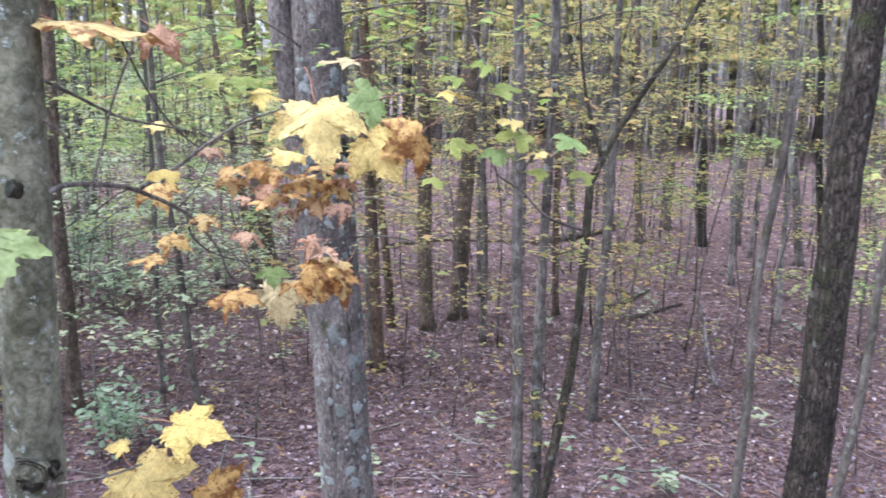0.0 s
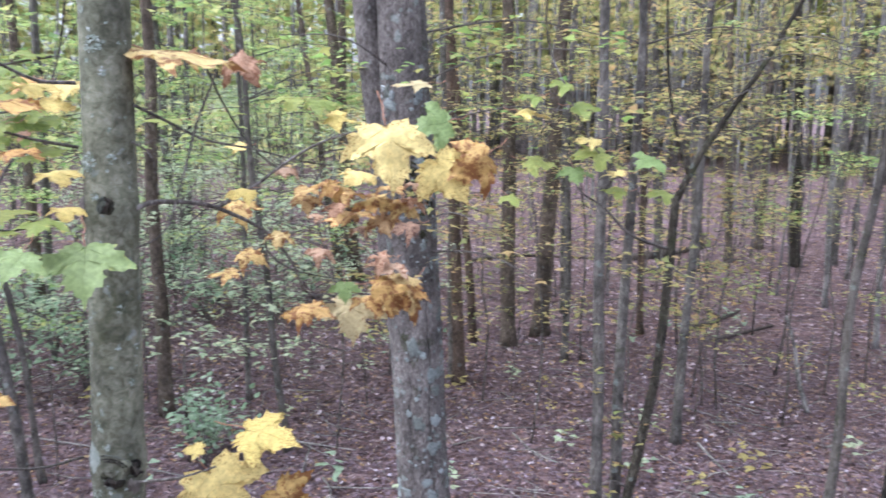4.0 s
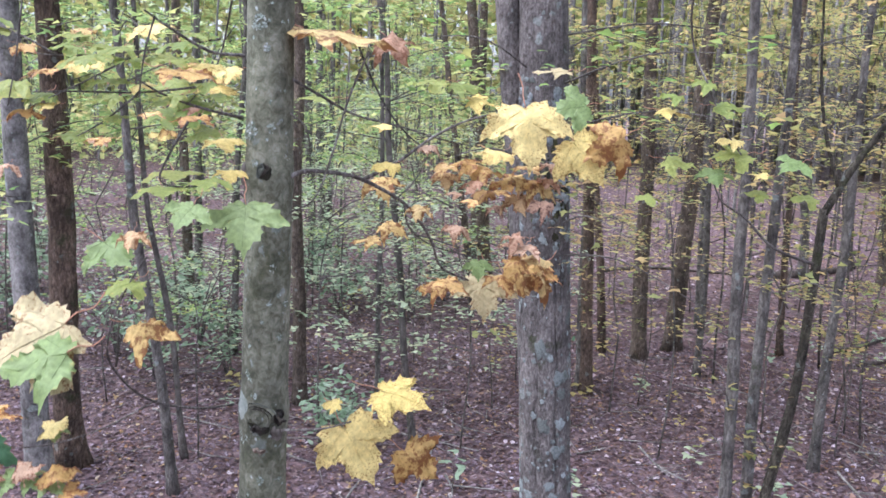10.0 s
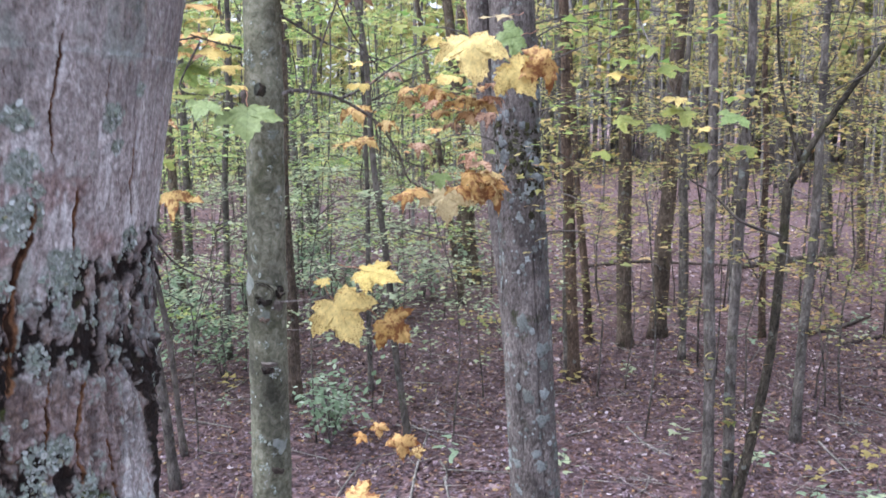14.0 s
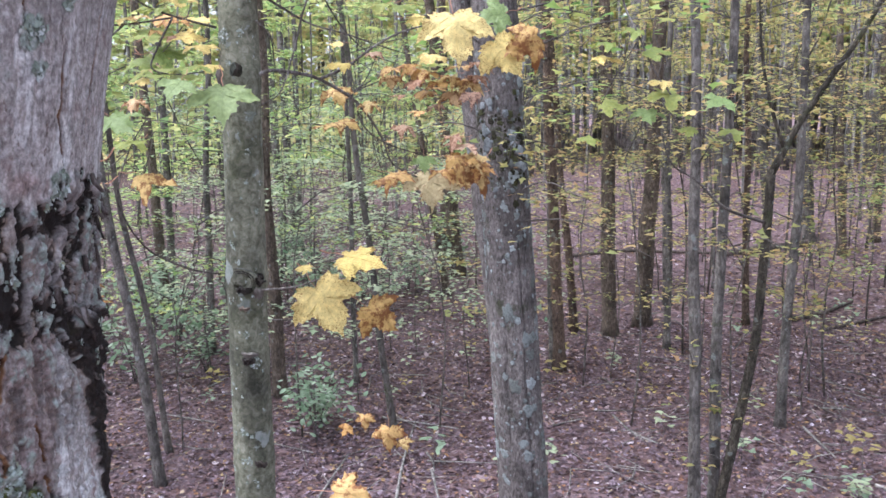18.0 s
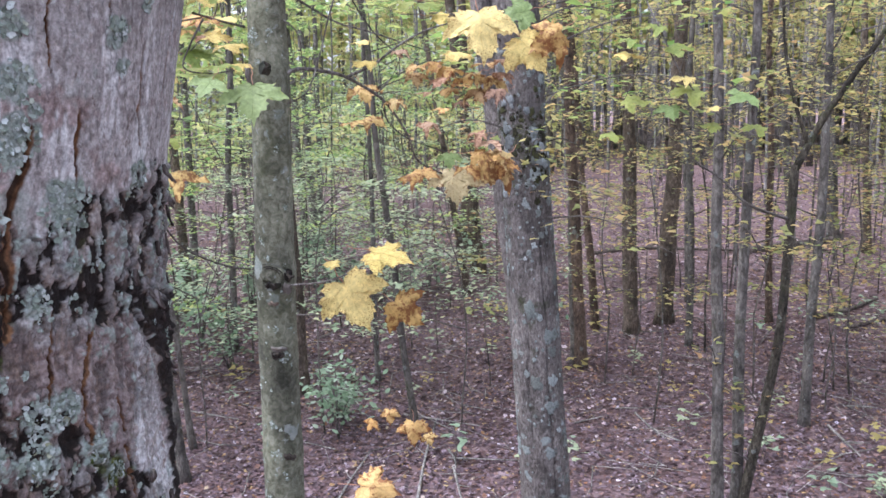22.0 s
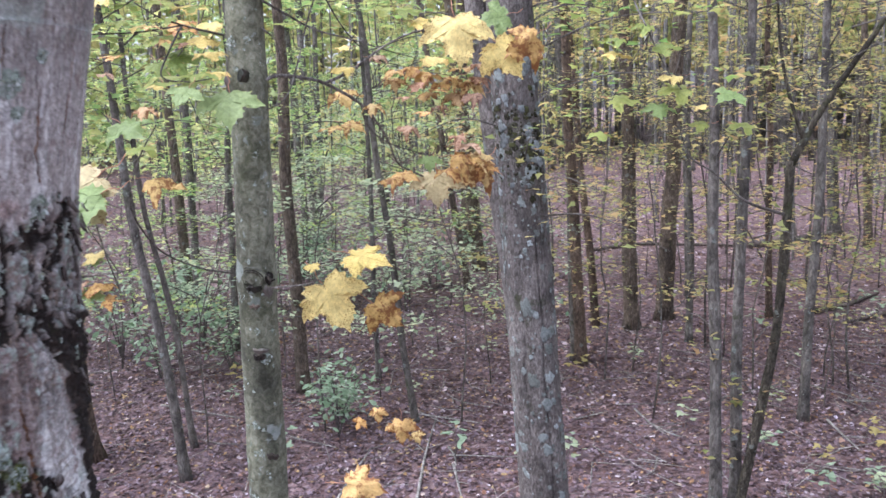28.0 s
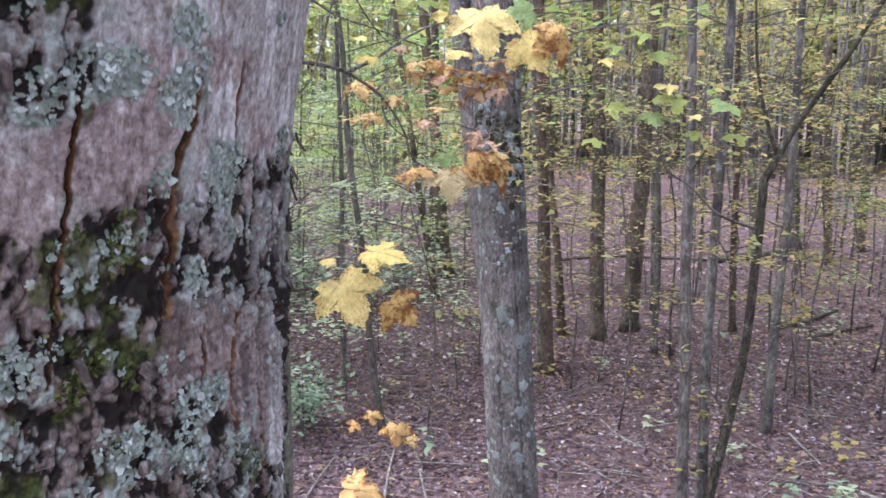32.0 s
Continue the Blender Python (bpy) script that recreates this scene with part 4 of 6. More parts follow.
def far_leaves():
    rng = random.Random(32)
    out = []
    for _ in range(96000):
        a, d = rng.uniform(-1.1, 1.35), rng.uniform(52, 98)
        low = 1.0 if a > 0.15 else 5.5
        out.append(((-math.sin(a) * d, math.cos(a) * d, rng.uniform(low, 23)), rng.uniform(0.5, 1.1), rng.uniform(0, 6.28), rng.gauss(0, 0.6)))
    for _ in range(9000):
        a, d = rng.uniform(0.12, 1.3), rng.uniform(40, 60)
        out.append(((-math.sin(a) * d, math.cos(a) * d, rng.uniform(0.3, 3.2)), rng.uniform(0.25, 0.55), rng.uniform(0, 6.28), rng.gauss(0, 0.6)))
    for _ in range(14000):
        a, d = rng.uniform(-0.75, 0.2), rng.uniform(52, 98)
        out.append(((-math.sin(a) * d, math.cos(a) * d, rng.uniform(7, 24)), rng.uniform(0.5, 1.1), rng.uniform(0, 6.28), rng.gauss(0, 0.6)))
    for _ in range(22000):
        a, d = rng.uniform(-0.9, 1.2), rng.uniform(70, 99)
        out.append(((-math.sin(a) * d, math.cos(a) * d, rng.uniform(9, 30)), rng.uniform(0.8, 1.6), rng.uniform(0, 6.28), rng.gauss(0, 0.6)))
    return leaf_cloud(out, "far")


# canopy tones made paler and bluer: distance haze put into the leaf colour
HAZED_LEAF = leafy("haze_paled_foliage", [(0.0, (0.30, 0.37, 0.15)), (0.4, (0.45, 0.49, 0.21)), (0.7, (0.58, 0.55, 0.25)), (1.0, (0.62, 0.51, 0.24))], 0.6, 3)
# these trunks also take the pale bark, haze put into their colour
woods = tagged(new("far_woods", mesh_of("far_woods", *far_woods(), BARK["pale"])), "grey trunks of the distant wood", "woods", kind="stuff")
tagged(new("far_foliage", mesh_of("far_foliage", *far_leaves(), HAZED_LEAF, False)), "yellow-green foliage of the distant wood, paled for haze", "foliage", kind="stuff")

# ---- the large lichen-spotted tree, with a second stem ----
big = tagged(thing("lichen_tree", -0.863, 6.084, -0.08), "large grey tree with pale lichen patches and moss, two stems", "tree")


def big_stem(lx, ly, r, top, seed, start=0.0, dx=0.0, dy=0.0, grooves=(), sides=150, tall=0.022):
    """A stem whose skin is pitted, with upright cracks: a groove is (angle, low, high, depth)."""
    zs = [*np.arange(start, 5.2, tall), *np.linspace(5.2, top, 30)]
    verts, faces = [], []
    for z in zs:
        cx, cy = dx + lx * z + 0.02 * noise.noise((seed, z, 0)), dy + ly * z
        for k in range(sides):
            a = 2 * math.pi * k / sides
            q = r * (1.04 - 0.45 * z / top) * (1 + 0.05 * noise.noise((math.cos(a) * 1.6 + seed, math.sin(a) * 1.6, z * 1.5)))
            if z < 0.5:
                q *= 1 + 0.5 * (1 - z / 0.5) ** 2 * (0.75 + 0.5 * math.cos(3 * a + seed))
            q += 0.0035 * noise.noise((math.cos(a) * r * 55, math.sin(a) * r * 55, z * 26)) + 0.003 * noise.noise((math.cos(a) * r * 22, math.sin(a) * r * 22, z * 5))
            for g, low, high, deep in grooves:
                if low < z < high:
                    off = (a - g - 0.10 * noise.noise((g, z * 3, 2)) + math.pi) % (2 * math.pi) - math.pi
                    q -= deep * min(1, 6 * (z - low), 6 * (high - z)) * math.exp(-(off * r / 0.007) ** 2)
            verts.append((cx + math.cos(a) * q, cy + math.sin(a) * q, z))
    for j in range(len(zs) - 1):
        for k in range(sides):
            p, q = j * sides + k, j * sides + (k + 1) % sides
            faces.append((p, q, q + sides, p + sides))
    faces.append(tuple(range((len(zs) - 1) * sides, len(zs) * sides)))
    return verts, faces


part("trunk", big_stem(-0.061, -0.016, 0.18, 13.0, 2, grooves=((-0.95, 0.3, 2.9, 0.022), (-1.75, 1.2, 2.3, 0.012), (-0.6, 2.2, 3.4, 0.012), (-2.2, 2.6, 4.4, 0.014))), BARK_OLD, big)
part("second_stem", big_stem(-0.116, -0.031, 0.105, 11.0, 5, 0.3, 0.01, 0.11, (), 72, 0.05), BARK_OLD, big)
rng = random.Random(7)
for k in range(6):
    z = rng.uniform(8.5, 11.5)
    a = k * 1.05
    p = Vector((-0.061 * z, -0.016 * z, z))
    pts = smooth_line([p, p + Vector((math.cos(a), math.sin(a), 0.6)), p + Vector((math.cos(a) * 2.2, math.sin(a) * 2.2, 1.6))], 4)
    part("limb", tube(pts, np.linspace(0.07, 0.02, len(pts)), 8), BARK_OLD, big)
part("crown", leaf_cloud(crown_places(rng, (-0.8, -0.2, 12.6), 3.0, 4.0, 20, 30, 0.15), "small"), CANOPY, big, "thin yellow-green crown")["kind"] = "stuff"

add_sprays(big, lambda z: (-0.061 * z, -0.016 * z, z), 10, 3.5, 4.9, LIME_SPRAY, 1.5, 26, 0.105, 58)
add_sprays(big, lambda z: (-0.061 * z, -0.016 * z, z), 6, 2.9, 3.7, GOLD_LEAF, 1.0, 22, 0.08, 59)

# ---- the forked sapling ----
forked = tagged(thing("forked_sapling", 0.579, 7.713, -0.05), "dark forked sapling leaning out over the leaf litter", "sapling")
stem_line = smooth_line([(0, 0, -0.02), (0.15, 0.04, 0.87), (0.27, 0.08, 1.64), (0.31, 0.09, 2.39), (0.33, 0.09, 3.16)], 6)
part("stem", tube(stem_line, np.linspace(0.046, 0.036, len(stem_line)), 12, 0.1, 3), BARK["olive"], forked)
pts = smooth_line([(0.33, 0.09, 3.12), (0.52, 0.14, 3.51), (0.76, 0.21, 3.9), (1.04, 0.28, 4.35), (1.5, 0.4, 5.3), (1.9, 0.5, 6.6)], 6)
part("fork", tube(pts, np.linspace(0.034, 0.012, len(pts)), 10, 0.1, 4), BARK["olive"], forked)
pts = smooth_line([(0.42, 0.11, 3.34), (0.29, 0.08, 3.72), (0.21, 0.06, 4.09), (0.17, 0.05, 4.49), (0.1, 0.0, 5.6)], 6)
part("fork", tube(pts, np.linspace(0.018, 0.007, len(pts)), 8, 0.1, 5), BARK["olive"], forked)
pts = smooth_line([(0.31, 0.09, 2.70), (-0.05, -0.22, 2.86), (-0.29, -0.28, 3.09), (-0.49, -0.34, 3.23), (-0.59, -0.36, 3.51)], 5)
part("twig", tube(pts, np.linspace(0.014, 0.005, len(pts)), 6), BARK_TWIG, forked)
add_sprays(forked, lambda z: (0.1 - 0.45 * (z - 2.4), -0.2, z), 5, 2.3, 3.5, GOLD_LEAF, 0.75, 34, 0.075, 71)
add_sprays(forked, lambda z: (0.1, 0.03, z), 4, 0.5, 1.7, GOLD_LEAF, 0.4, 9, 0.075, 72)
add_sprays(forked, lambda z: (0.17 + 0.55 * (z - 3.2), 0.1, z), 6, 3.4, 5.2, GOLD_LEAF, 0.9, 34, 0.085, 73)

# ---- the near maple sapling, its branches and leaves ----
maple = tagged(thing("maple_sapling", -0.738, 1.397, 0.0), "slim olive-grey maple with autumn leaves on thin branches", "maple")


def maple_trunk():
    line, radii = [], []
    for i in range(181):
        z = 1.8 + 3.8 * i / 180
        line.append((0.009 * z + 0.004 * noise.noise((3, z * 2, 0)), 0.002 * z, z))
        r = 0.0392 - 0.0045 * (z - 2.5) + 0.03 * max(0.0, 2.2 - z) ** 2
        r *= 1 + 0.10 * math.exp(-((z - 3.395) / 0.024) ** 2) + 0.07 * math.exp(-((z - 3.75) / 0.02) ** 2) + 0.06 * math.exp(-((z - 3.245) / 0.013) ** 2) + 0.05 * math.exp(-((z - 3.05) / 0.02) ** 2)
        radii.append(r)
    return tube(line, radii, 40, 0.04, 6, 0.3)


part("trunk", maple_trunk(), BARK_MAPLE, maple)


def knot(x, y, z, r, out, seed):
    """A branch scar: a raised ring round a sunken middle, facing the way out."""
    prof = [(1.6, -0.4), (1.4, -0.08), (1.22, 0.08), (1.1, -0.06), (0.98, 0.1), (0.86, -0.04), (0.72, 0.12), (0.5, 0.26), (0.3, 0.2), (0.18, 0.32), (0.0, 0.34)]
    verts, faces, k = [], [], 22
    for q, h in prof:
        for i in range(k):
            a = 2 * math.pi * i / k
            w = 1 + 0.3 * noise.noise((math.cos(a) * 2, math.sin(a) * 2, seed + q))
            verts.append((math.cos(a) * q * r * w * 0.9, math.sin(a) * q * r * w, h * r * (1 + 0.3 * noise.noise((a, q * 3, seed)))))
    for j in range(len(prof) - 1):
        for i in range(k):
            faces.append((j * k + i, j * k + (i + 1) % k, (j + 1) * k + (i + 1) % k, (j + 1) * k + i))
    turn = Vector(out).to_track_quat("Z", "Y").to_matrix()
    return [turn @ Vector(v) + Vector((x, y, z)) for v in verts], faces


part("knot", knot(0.037, -0.0285, 3.396, 0.0150, (0.12, -1, 0.1), 1), BARK_MAPLE, maple, "healed branch stub with arched rings")
part("knot", knot(0.065, -0.014, 3.398, 0.0075, (1, -0.5, 0.2), 4), BARK["dark"], maple, "stub of a broken branch")
part("knot", knot(0.043, -0.0275, 3.760, 0.0085, (0.2, -1, 0), 2), BARK["dark"], maple, "dark branch scar")
part("knot", knot(0.002, -0.012, 3.752, 0.0105, (-1, -0.6, 0), 3), BARK_OLD, maple, "mossy stub of a lost branch")
for x, z, turn, long in ((0.0655, 3.385, 0.5, 0.024), (0.064, 3.398, -0.7, 0.013), (0.067, 3.392, 0.1, 0.016)):
    way = Vector((0.8 * math.cos(turn), -0.35, math.sin(turn))) * long
    root = Vector((x, -0.018, z))
    part("spur", tube([root, root + way * 0.6 + Vector((0, 0, 0.002)), root + way], [0.0028, 0.0019, 0.0012], 7, 0.3, z), BARK["dark"], maple, "broken spur")
for k, (reach, thick) in enumerate(((0.0175, 0.0009), (0.0215, 0.0011), (0.027, 0.0008))):
    arch = []
    for i in range(17):
        t = -0.35 + (math.pi + 0.7) * i / 16
        x = reach * 1.05 * math.cos(t) + 0.0008 * noise.noise((i * 0.7, k, 3))
        arch.append((0.0365 + x, 0.0066 - math.sqrt(max(0.0376 ** 2 - x * x, 1e-5)) - 0.0008, 3.394 + reach * 0.9 * math.sin(t) + 0.001 * noise.noise((i * 0.9, k, 8))))
    part("bark_ridge", tube(arch, [thick * (0.25 + abs(math.sin(math.pi * i / 16)) * (0.7 + 0.5 * noise.noise((i, k, 1)))) for i in range(17)], 6, 0.3, k), BARK["dark"], maple, "arched dark bark line over the stub")


def scar(x, y, z, wide, tall, seed):
    """A torn lip of bark: a ragged upper ledge that hangs over a hollow."""
    verts, faces, n, m = [], [], 15, 6
    for j in range(m):
        for i in range(n):
            t, v = i / (n - 1) * 2 - 1, j / (m - 1)
            edge = (1 - t * t) ** 0.5 if abs(t) < 1 else 0.0
            out = (0.004 * math.sin(math.pi * min(1, v * 1.35)) + 0.0022 * noise.noise((t * 3, v * 4, seed))) * edge
            verts.append((x + wide * t, y - out + 0.4 * wide * t * t, z - tall * (v - 0.5) * (0.4 + 0.6 * edge) + 0.004 * noise.noise((t * 2.5, 3, seed))))
    for j in range(m - 1):
        for i in range(n - 1):
            p = j * n + i
            faces.append((p, p + n, p + n + 1, p + 1))
    return verts, faces


for x, y, z, wide, tall, mat in ((0.039, -0.0330, 3.378, 0.017, 0.013, "dark"), (0.028, -0.0310, 3.386, 0.009, 0.012, "dark"), (0.063, -0.022, 3.372, 0.010, 0.020, "thin"), (0.046, -0.0345, 3.262, 0.017, 0.010, "thin"), (0.043, -0.034, 3.250, 0.013, 0.014, "dark"), (0.058, -0.034, 3.055, 0.013, 0.013, "dark"), (0.040, -0.033, 3.345, 0.011, 0.008, "brown")):
    part("bark_scar", scar(x, y, z, wide, tall, z * 7), BARK[mat], maple, "torn lip of bark" if mat == "thin" else "dark bark scar")

M0 = Vector((-0.738, 1.397, 0.0))
BRANCHES = []


def branch(points, r0, r1):
    pts = smooth_line([Vector(p) - M0 for p in points], 6)
    ob = part("branch", tube(pts, np.linspace(r0 * 0.6, r1 * 0.6, len(pts)), 8, 0.15, len(BRANCHES)), BARK_TWIG, maple)
    BRANCHES.append((ob, pts))


branch([(-0.673, 1.402, 3.751), (-0.654, 1.429, 3.760), (-0.620, 1.473, 3.755), (-0.595, 1.502, 3.745), (-0.560, 1.556, 3.715), (-0.545, 1.604, 3.685), (-0.531, 1.661, 3.633), (-0.527, 1.716, 3.578), (-0.492, 1.780, 3.545)], 0.0062, 0.0028)
branch([(-0.597, 1.502, 3.745), (-0.560, 1.556, 3.771), (-0.517, 1.592, 3.809), (-0.467, 1.641, 3.840), (-0.386, 1.711, 3.864)], 0.0050, 0.0022)
branch([(-0.667, 1.404, 3.890), (-0.640, 1.445, 3.868), (-0.606, 1.488, 3.843), (-0.560, 1.556, 3.827), (-0.508, 1.627, 3.806), (-0.476, 1.701, 3.794)], 0.0040, 0.0015)
branch([(-0.588, 1.494, 3.937), (-0.612, 1.475, 3.862), (-0.625, 1.450, 3.783), (-0.640, 1.424, 3.721), (-0.673, 1.402, 3.698)], 0.0030, 0.0020)
branch([(-0.619, 1.505, 3.966), (-0.592, 1.535, 3.886), (-0.560, 1.556, 3.829), (-0.528, 1.599, 3.792), (-0.498, 1.641, 3.779)], 0.0030, 0.0015)
branch([(-0.670, 1.403, 3.843), (-0.656, 1.429, 3.820), (-0.662, 1.458, 3.766)], 0.0025, 0.0015)
branch([(-0.551, 1.570, 3.703), (-0.551, 1.602, 3.662), (-0.527, 1.663, 3.624), (-0.464, 1.769, 3.588)], 0.0030, 0.0015)
branch([(-0.561, 1.556, 3.711), (-0.537, 1.585, 3.745), (-0.521, 1.612, 3.795)], 0.0022, 0.0012)
branch([(-0.741, 1.396, 3.833), (-0.776, 1.355, 3.844), (-0.819, 1.323, 3.861), (-0.845, 1.285, 3.885)], 0.0040, 0.0020)
branch([(-0.755, 1.392, 3.401), (-0.754, 1.289, 3.430), (-0.759, 1.184, 3.478), (-0.747, 1.104, 3.542), (-0.740, 1.085, 3.585), (-0.721, 1.091, 3.641), (-0.695, 1.098, 3.684)], 0.0030, 0.0015)
branch([(-0.665, 1.375, 3.379), (-0.609, 1.390, 3.384), (-0.565, 1.401, 3.398)], 0.0030, 0.0020)
branch([(-0.678, 1.287, 3.916), (-0.705, 1.247, 3.919), (-0.727, 1.187, 3.945), (-0.720, 1.137, 3.957)], 0.0040, 0.0020)
branch([(-0.721, 1.158, 3.953), (-0.733, 1.154, 3.910), (-0.751, 1.169, 3.860), (-0.750, 1.180, 3.834)], 0.0020, 0.0010)
branch([(-0.827, 1.070, 3.956), (-0.835, 1.067, 3.898), (-0.846, 1.064, 3.845)], 0.0020, 0.0010)
branch([(-0.714, 1.213, 3.832), (-0.735, 1.205, 3.792), (-0.747, 1.202, 3.758), (-0.723, 1.231, 3.749), (-0.706, 1.299, 3.756)], 0.0030, 0.0015)
branch([(-0.777, 1.613, 3.259), (-0.718, 1.653, 3.255), (-0.663, 1.682, 3.277), (-0.622, 1.706, 3.299)], 0.0030, 0.0015)
branch([(-0.721, 1.091, 3.641), (-0.728, 1.060, 3.622), (-0.740, 1.040, 3.610)], 0.0016, 0.0010)
branch([(-0.758, 1.205, 3.470), (-0.775, 1.100, 3.462), (-0.800, 1.020, 3.470), (-0.830, 0.985, 3.490)], 0.0018, 0.0008)
branch([(-0.700, 1.407, 4.720), (-0.150, 2.200, 4.750), (-0.168, 3.365, 4.170), (-0.083, 3.388, 3.928), (0.003, 3.411, 3.762), (0.119, 3.443, 3.635), (0.215, 3.468, 3.550)], 0.0090, 0.0020)
branch([(-0.083, 3.388, 3.928), (-0.180, 3.362, 3.765), (-0.259, 3.340, 3.589)], 0.0040, 0.0015)
branch([(0.003, 3.411, 3.762), (0.104, 3.438, 3.781), (0.228, 3.472, 3.717)], 0.0030, 0.0015)
branch([(-0.906, 1.618, 3.957), (-1.033, 1.575, 3.931), (-1.168, 1.529, 3.918), (-1.310, 1.480, 3.933)], 0.0035, 0.0015)
branch([(-0.946, 1.604, 3.874), (-1.037, 1.573, 3.861), (-1.155, 1.533, 3.858), (-1.283, 1.490, 3.849)], 0.0035, 0.0015)
branch([(-1.033, 1.575, 3.931), (-1.108, 1.549, 3.885), (-1.212, 1.514, 3.830)], 0.0035, 0.0015)
branch([(-1.037, 1.573, 3.861), (-1.095, 1.553, 3.810), (-1.148, 1.535, 3.777)], 0.0035, 0.0015)
branch([(-1.168, 1.529, 3.918), (-1.228, 1.508, 3.951), (-1.297, 1.485, 3.979)], 0.0035, 0.0015)
branch([(-0.730, 1.430, 4.300), (-1.159, 2.062, 3.977), (-1.215, 2.046, 3.865), (-1.290, 2.026, 3.788)], 0.0040, 0.0015)


LEAF_SHAPES = {}


def leaf(colour, x, y, z, size, tilt, spin):
    """A leaf under the branch that it grows on: tilt 0 faces the path, 90 lies flat; spin turns its tip."""
    at = Vector((x, y, z)) - M0
    twig = min(BRANCHES, key=lambda b: min((p - at).length for p in b[1]))[0]
    kind = (colour, len(twig.children) % 3 if tilt < 80 else 3)
    if kind not in LEAF_SHAPES:
        crisp = {"brown": 0.68, "purple": 0.75, "tan": 0.65, "orange": 0.5}.get(colour, 0.28) * (0.3 if kind[1] == 3 else 1)
        LEAF_SHAPES[kind] = leaf_mesh(maple_leaf(crisp * (0.85 + 0.3 * kind[1]), 0.10 + 0.55 * crisp, 3 + 7 * kind[1] + len(colour), {"brown": 0.45, "yellow": 0.42}.get(colour, 0.3)), LEAVES[colour])
    ob = part("leaf", LEAF_SHAPES[kind], None, twig, LEAF_LABELS[colour])
    ob.matrix_local = Matrix.Translation(at) @ pose(0, 0, 0, 90 - tilt, 0, 15) @ Matrix.Rotation(radians(spin), 4, "Z") @ Matrix.Diagonal((size * 0.8, size * 0.8, size * 0.8, 1))


LEAF_LABELS = {"yellow": "yellow maple leaf with brown specks", "cream": "pale cream maple leaf", "orange": "orange maple leaf", "brown": "curled withered brown leaf",
               "tan": "dry tan leaf", "purple": "purple-brown withered leaf", "green": "green maple leaf", "dark_green": "dark green maple leaf", "lime": "yellow-green maple leaf"}
leaf("yellow", -0.362, 1.590, 3.826, 0.134, 30, 185)
leaf("yellow", -0.276, 1.634, 3.789, 0.109, 24, 215)
leaf("brown", -0.241, 1.623, 3.812, 0.088, 20, 120)
leaf("green", -0.312, 1.687, 3.866, 0.081, 35, 100)
leaf("brown", -0.492, 1.607, 3.745, 0.043, 49, 180)
leaf("brown", -0.454, 1.649, 3.756, 0.042, 44, 160)
leaf("orange", -0.402, 1.642, 3.742, 0.054, 77, 200)
leaf("brown", -0.365, 1.652, 3.744, 0.047, 74, 140)
leaf("purple", -0.336, 1.597, 3.720, 0.048, 78, 90)
leaf("purple", -0.422, 1.678, 3.694, 0.040, 69, 200)
leaf("tan", -0.493, 1.680, 3.651, 0.047, 60, 170)
leaf("brown", -0.519, 1.548, 3.699, 0.040, 57, 170)
leaf("brown", -0.559, 1.434, 3.667, 0.051, 82, 90)
leaf("tan", -0.497, 1.658, 3.717, 0.040, 86, 100)
leaf("yellow", -0.555, 1.487, 3.771, 0.050, 75, 120)
leaf("cream", -0.460, 1.771, 3.524, 0.105, 35, 180)
leaf("brown", -0.387, 1.812, 3.557, 0.096, 30, 130)
leaf("orange", -0.500, 1.678, 3.560, 0.070, 75, 250)
leaf("green", -0.463, 1.729, 3.579, 0.049, 40, 180)
leaf("tan", -0.402, 1.787, 3.612, 0.077, 82, 150)
leaf("brown", -0.395, 1.830, 3.582, 0.061, 72, 220)
for colour, x, y, z, size, tilt, spin in (("brown", -0.470, 1.625, 3.775, 0.060, 72, 80), ("orange", -0.432, 1.640, 3.762, 0.062, 76, 260), ("brown", -0.395, 1.648, 3.752, 0.058, 70, 110), ("brown", -0.350, 1.655, 3.738, 0.062, 66, 240),
                                         ("orange", -0.440, 1.655, 3.722, 0.052, 78, 70), ("brown", -0.378, 1.640, 3.716, 0.055, 62, 200), ("tan", -0.330, 1.650, 3.752, 0.050, 74, 300), ("brown", -0.566, 1.560, 3.668, 0.056, 68, 250),
                                         ("brown", -0.372, 1.800, 3.592, 0.072, 66, 290), ("orange", -0.352, 1.810, 3.566, 0.066, 55, 240), ("brown", -0.538, 1.690, 3.552, 0.060, 70, 100), ("tan", -0.418, 1.790, 3.630, 0.056, 78, 80)):
    leaf(colour, x, y, z, size, tilt, spin)
leaf("yellow", -0.568, 1.432, 3.340, 0.128, 10, 208)
leaf("yellow", -0.512, 1.466, 3.424, 0.108, 72, 250)
leaf("brown", -0.483, 1.475, 3.316, 0.088, 15, 230)
leaf("yellow", -0.605, 1.422, 3.412, 0.036, 75, 90)
leaf("orange", -0.749, 2.129, 2.847, 0.052, 20, 180)
leaf("orange", -0.801, 2.115, 2.823, 0.043, 30, 150)
leaf("orange", -0.686, 2.146, 2.798, 0.089, 10, 180)
leaf("brown", -0.646, 2.156, 2.781, 0.043, 30, 200)
leaf("orange", -0.678, 1.816, 2.790, 0.125, 52, 262)
leaf("green", -0.644, 1.225, 3.709, 0.095, 45, 185)
leaf("green", -0.675, 1.144, 3.728, 0.057, 55, 160)
leaf("lime", -0.774, 1.273, 3.758, 0.073, 82, 200)
leaf("yellow", -0.751, 1.362, 3.798, 0.059, 73, 200)
leaf("orange", -0.752, 1.279, 3.833, 0.059, 82, 170)
leaf("brown", -0.705, 1.084, 3.707, 0.035, 62, 180)
leaf("brown", -0.687, 1.094, 3.606, 0.066, 76, 265)
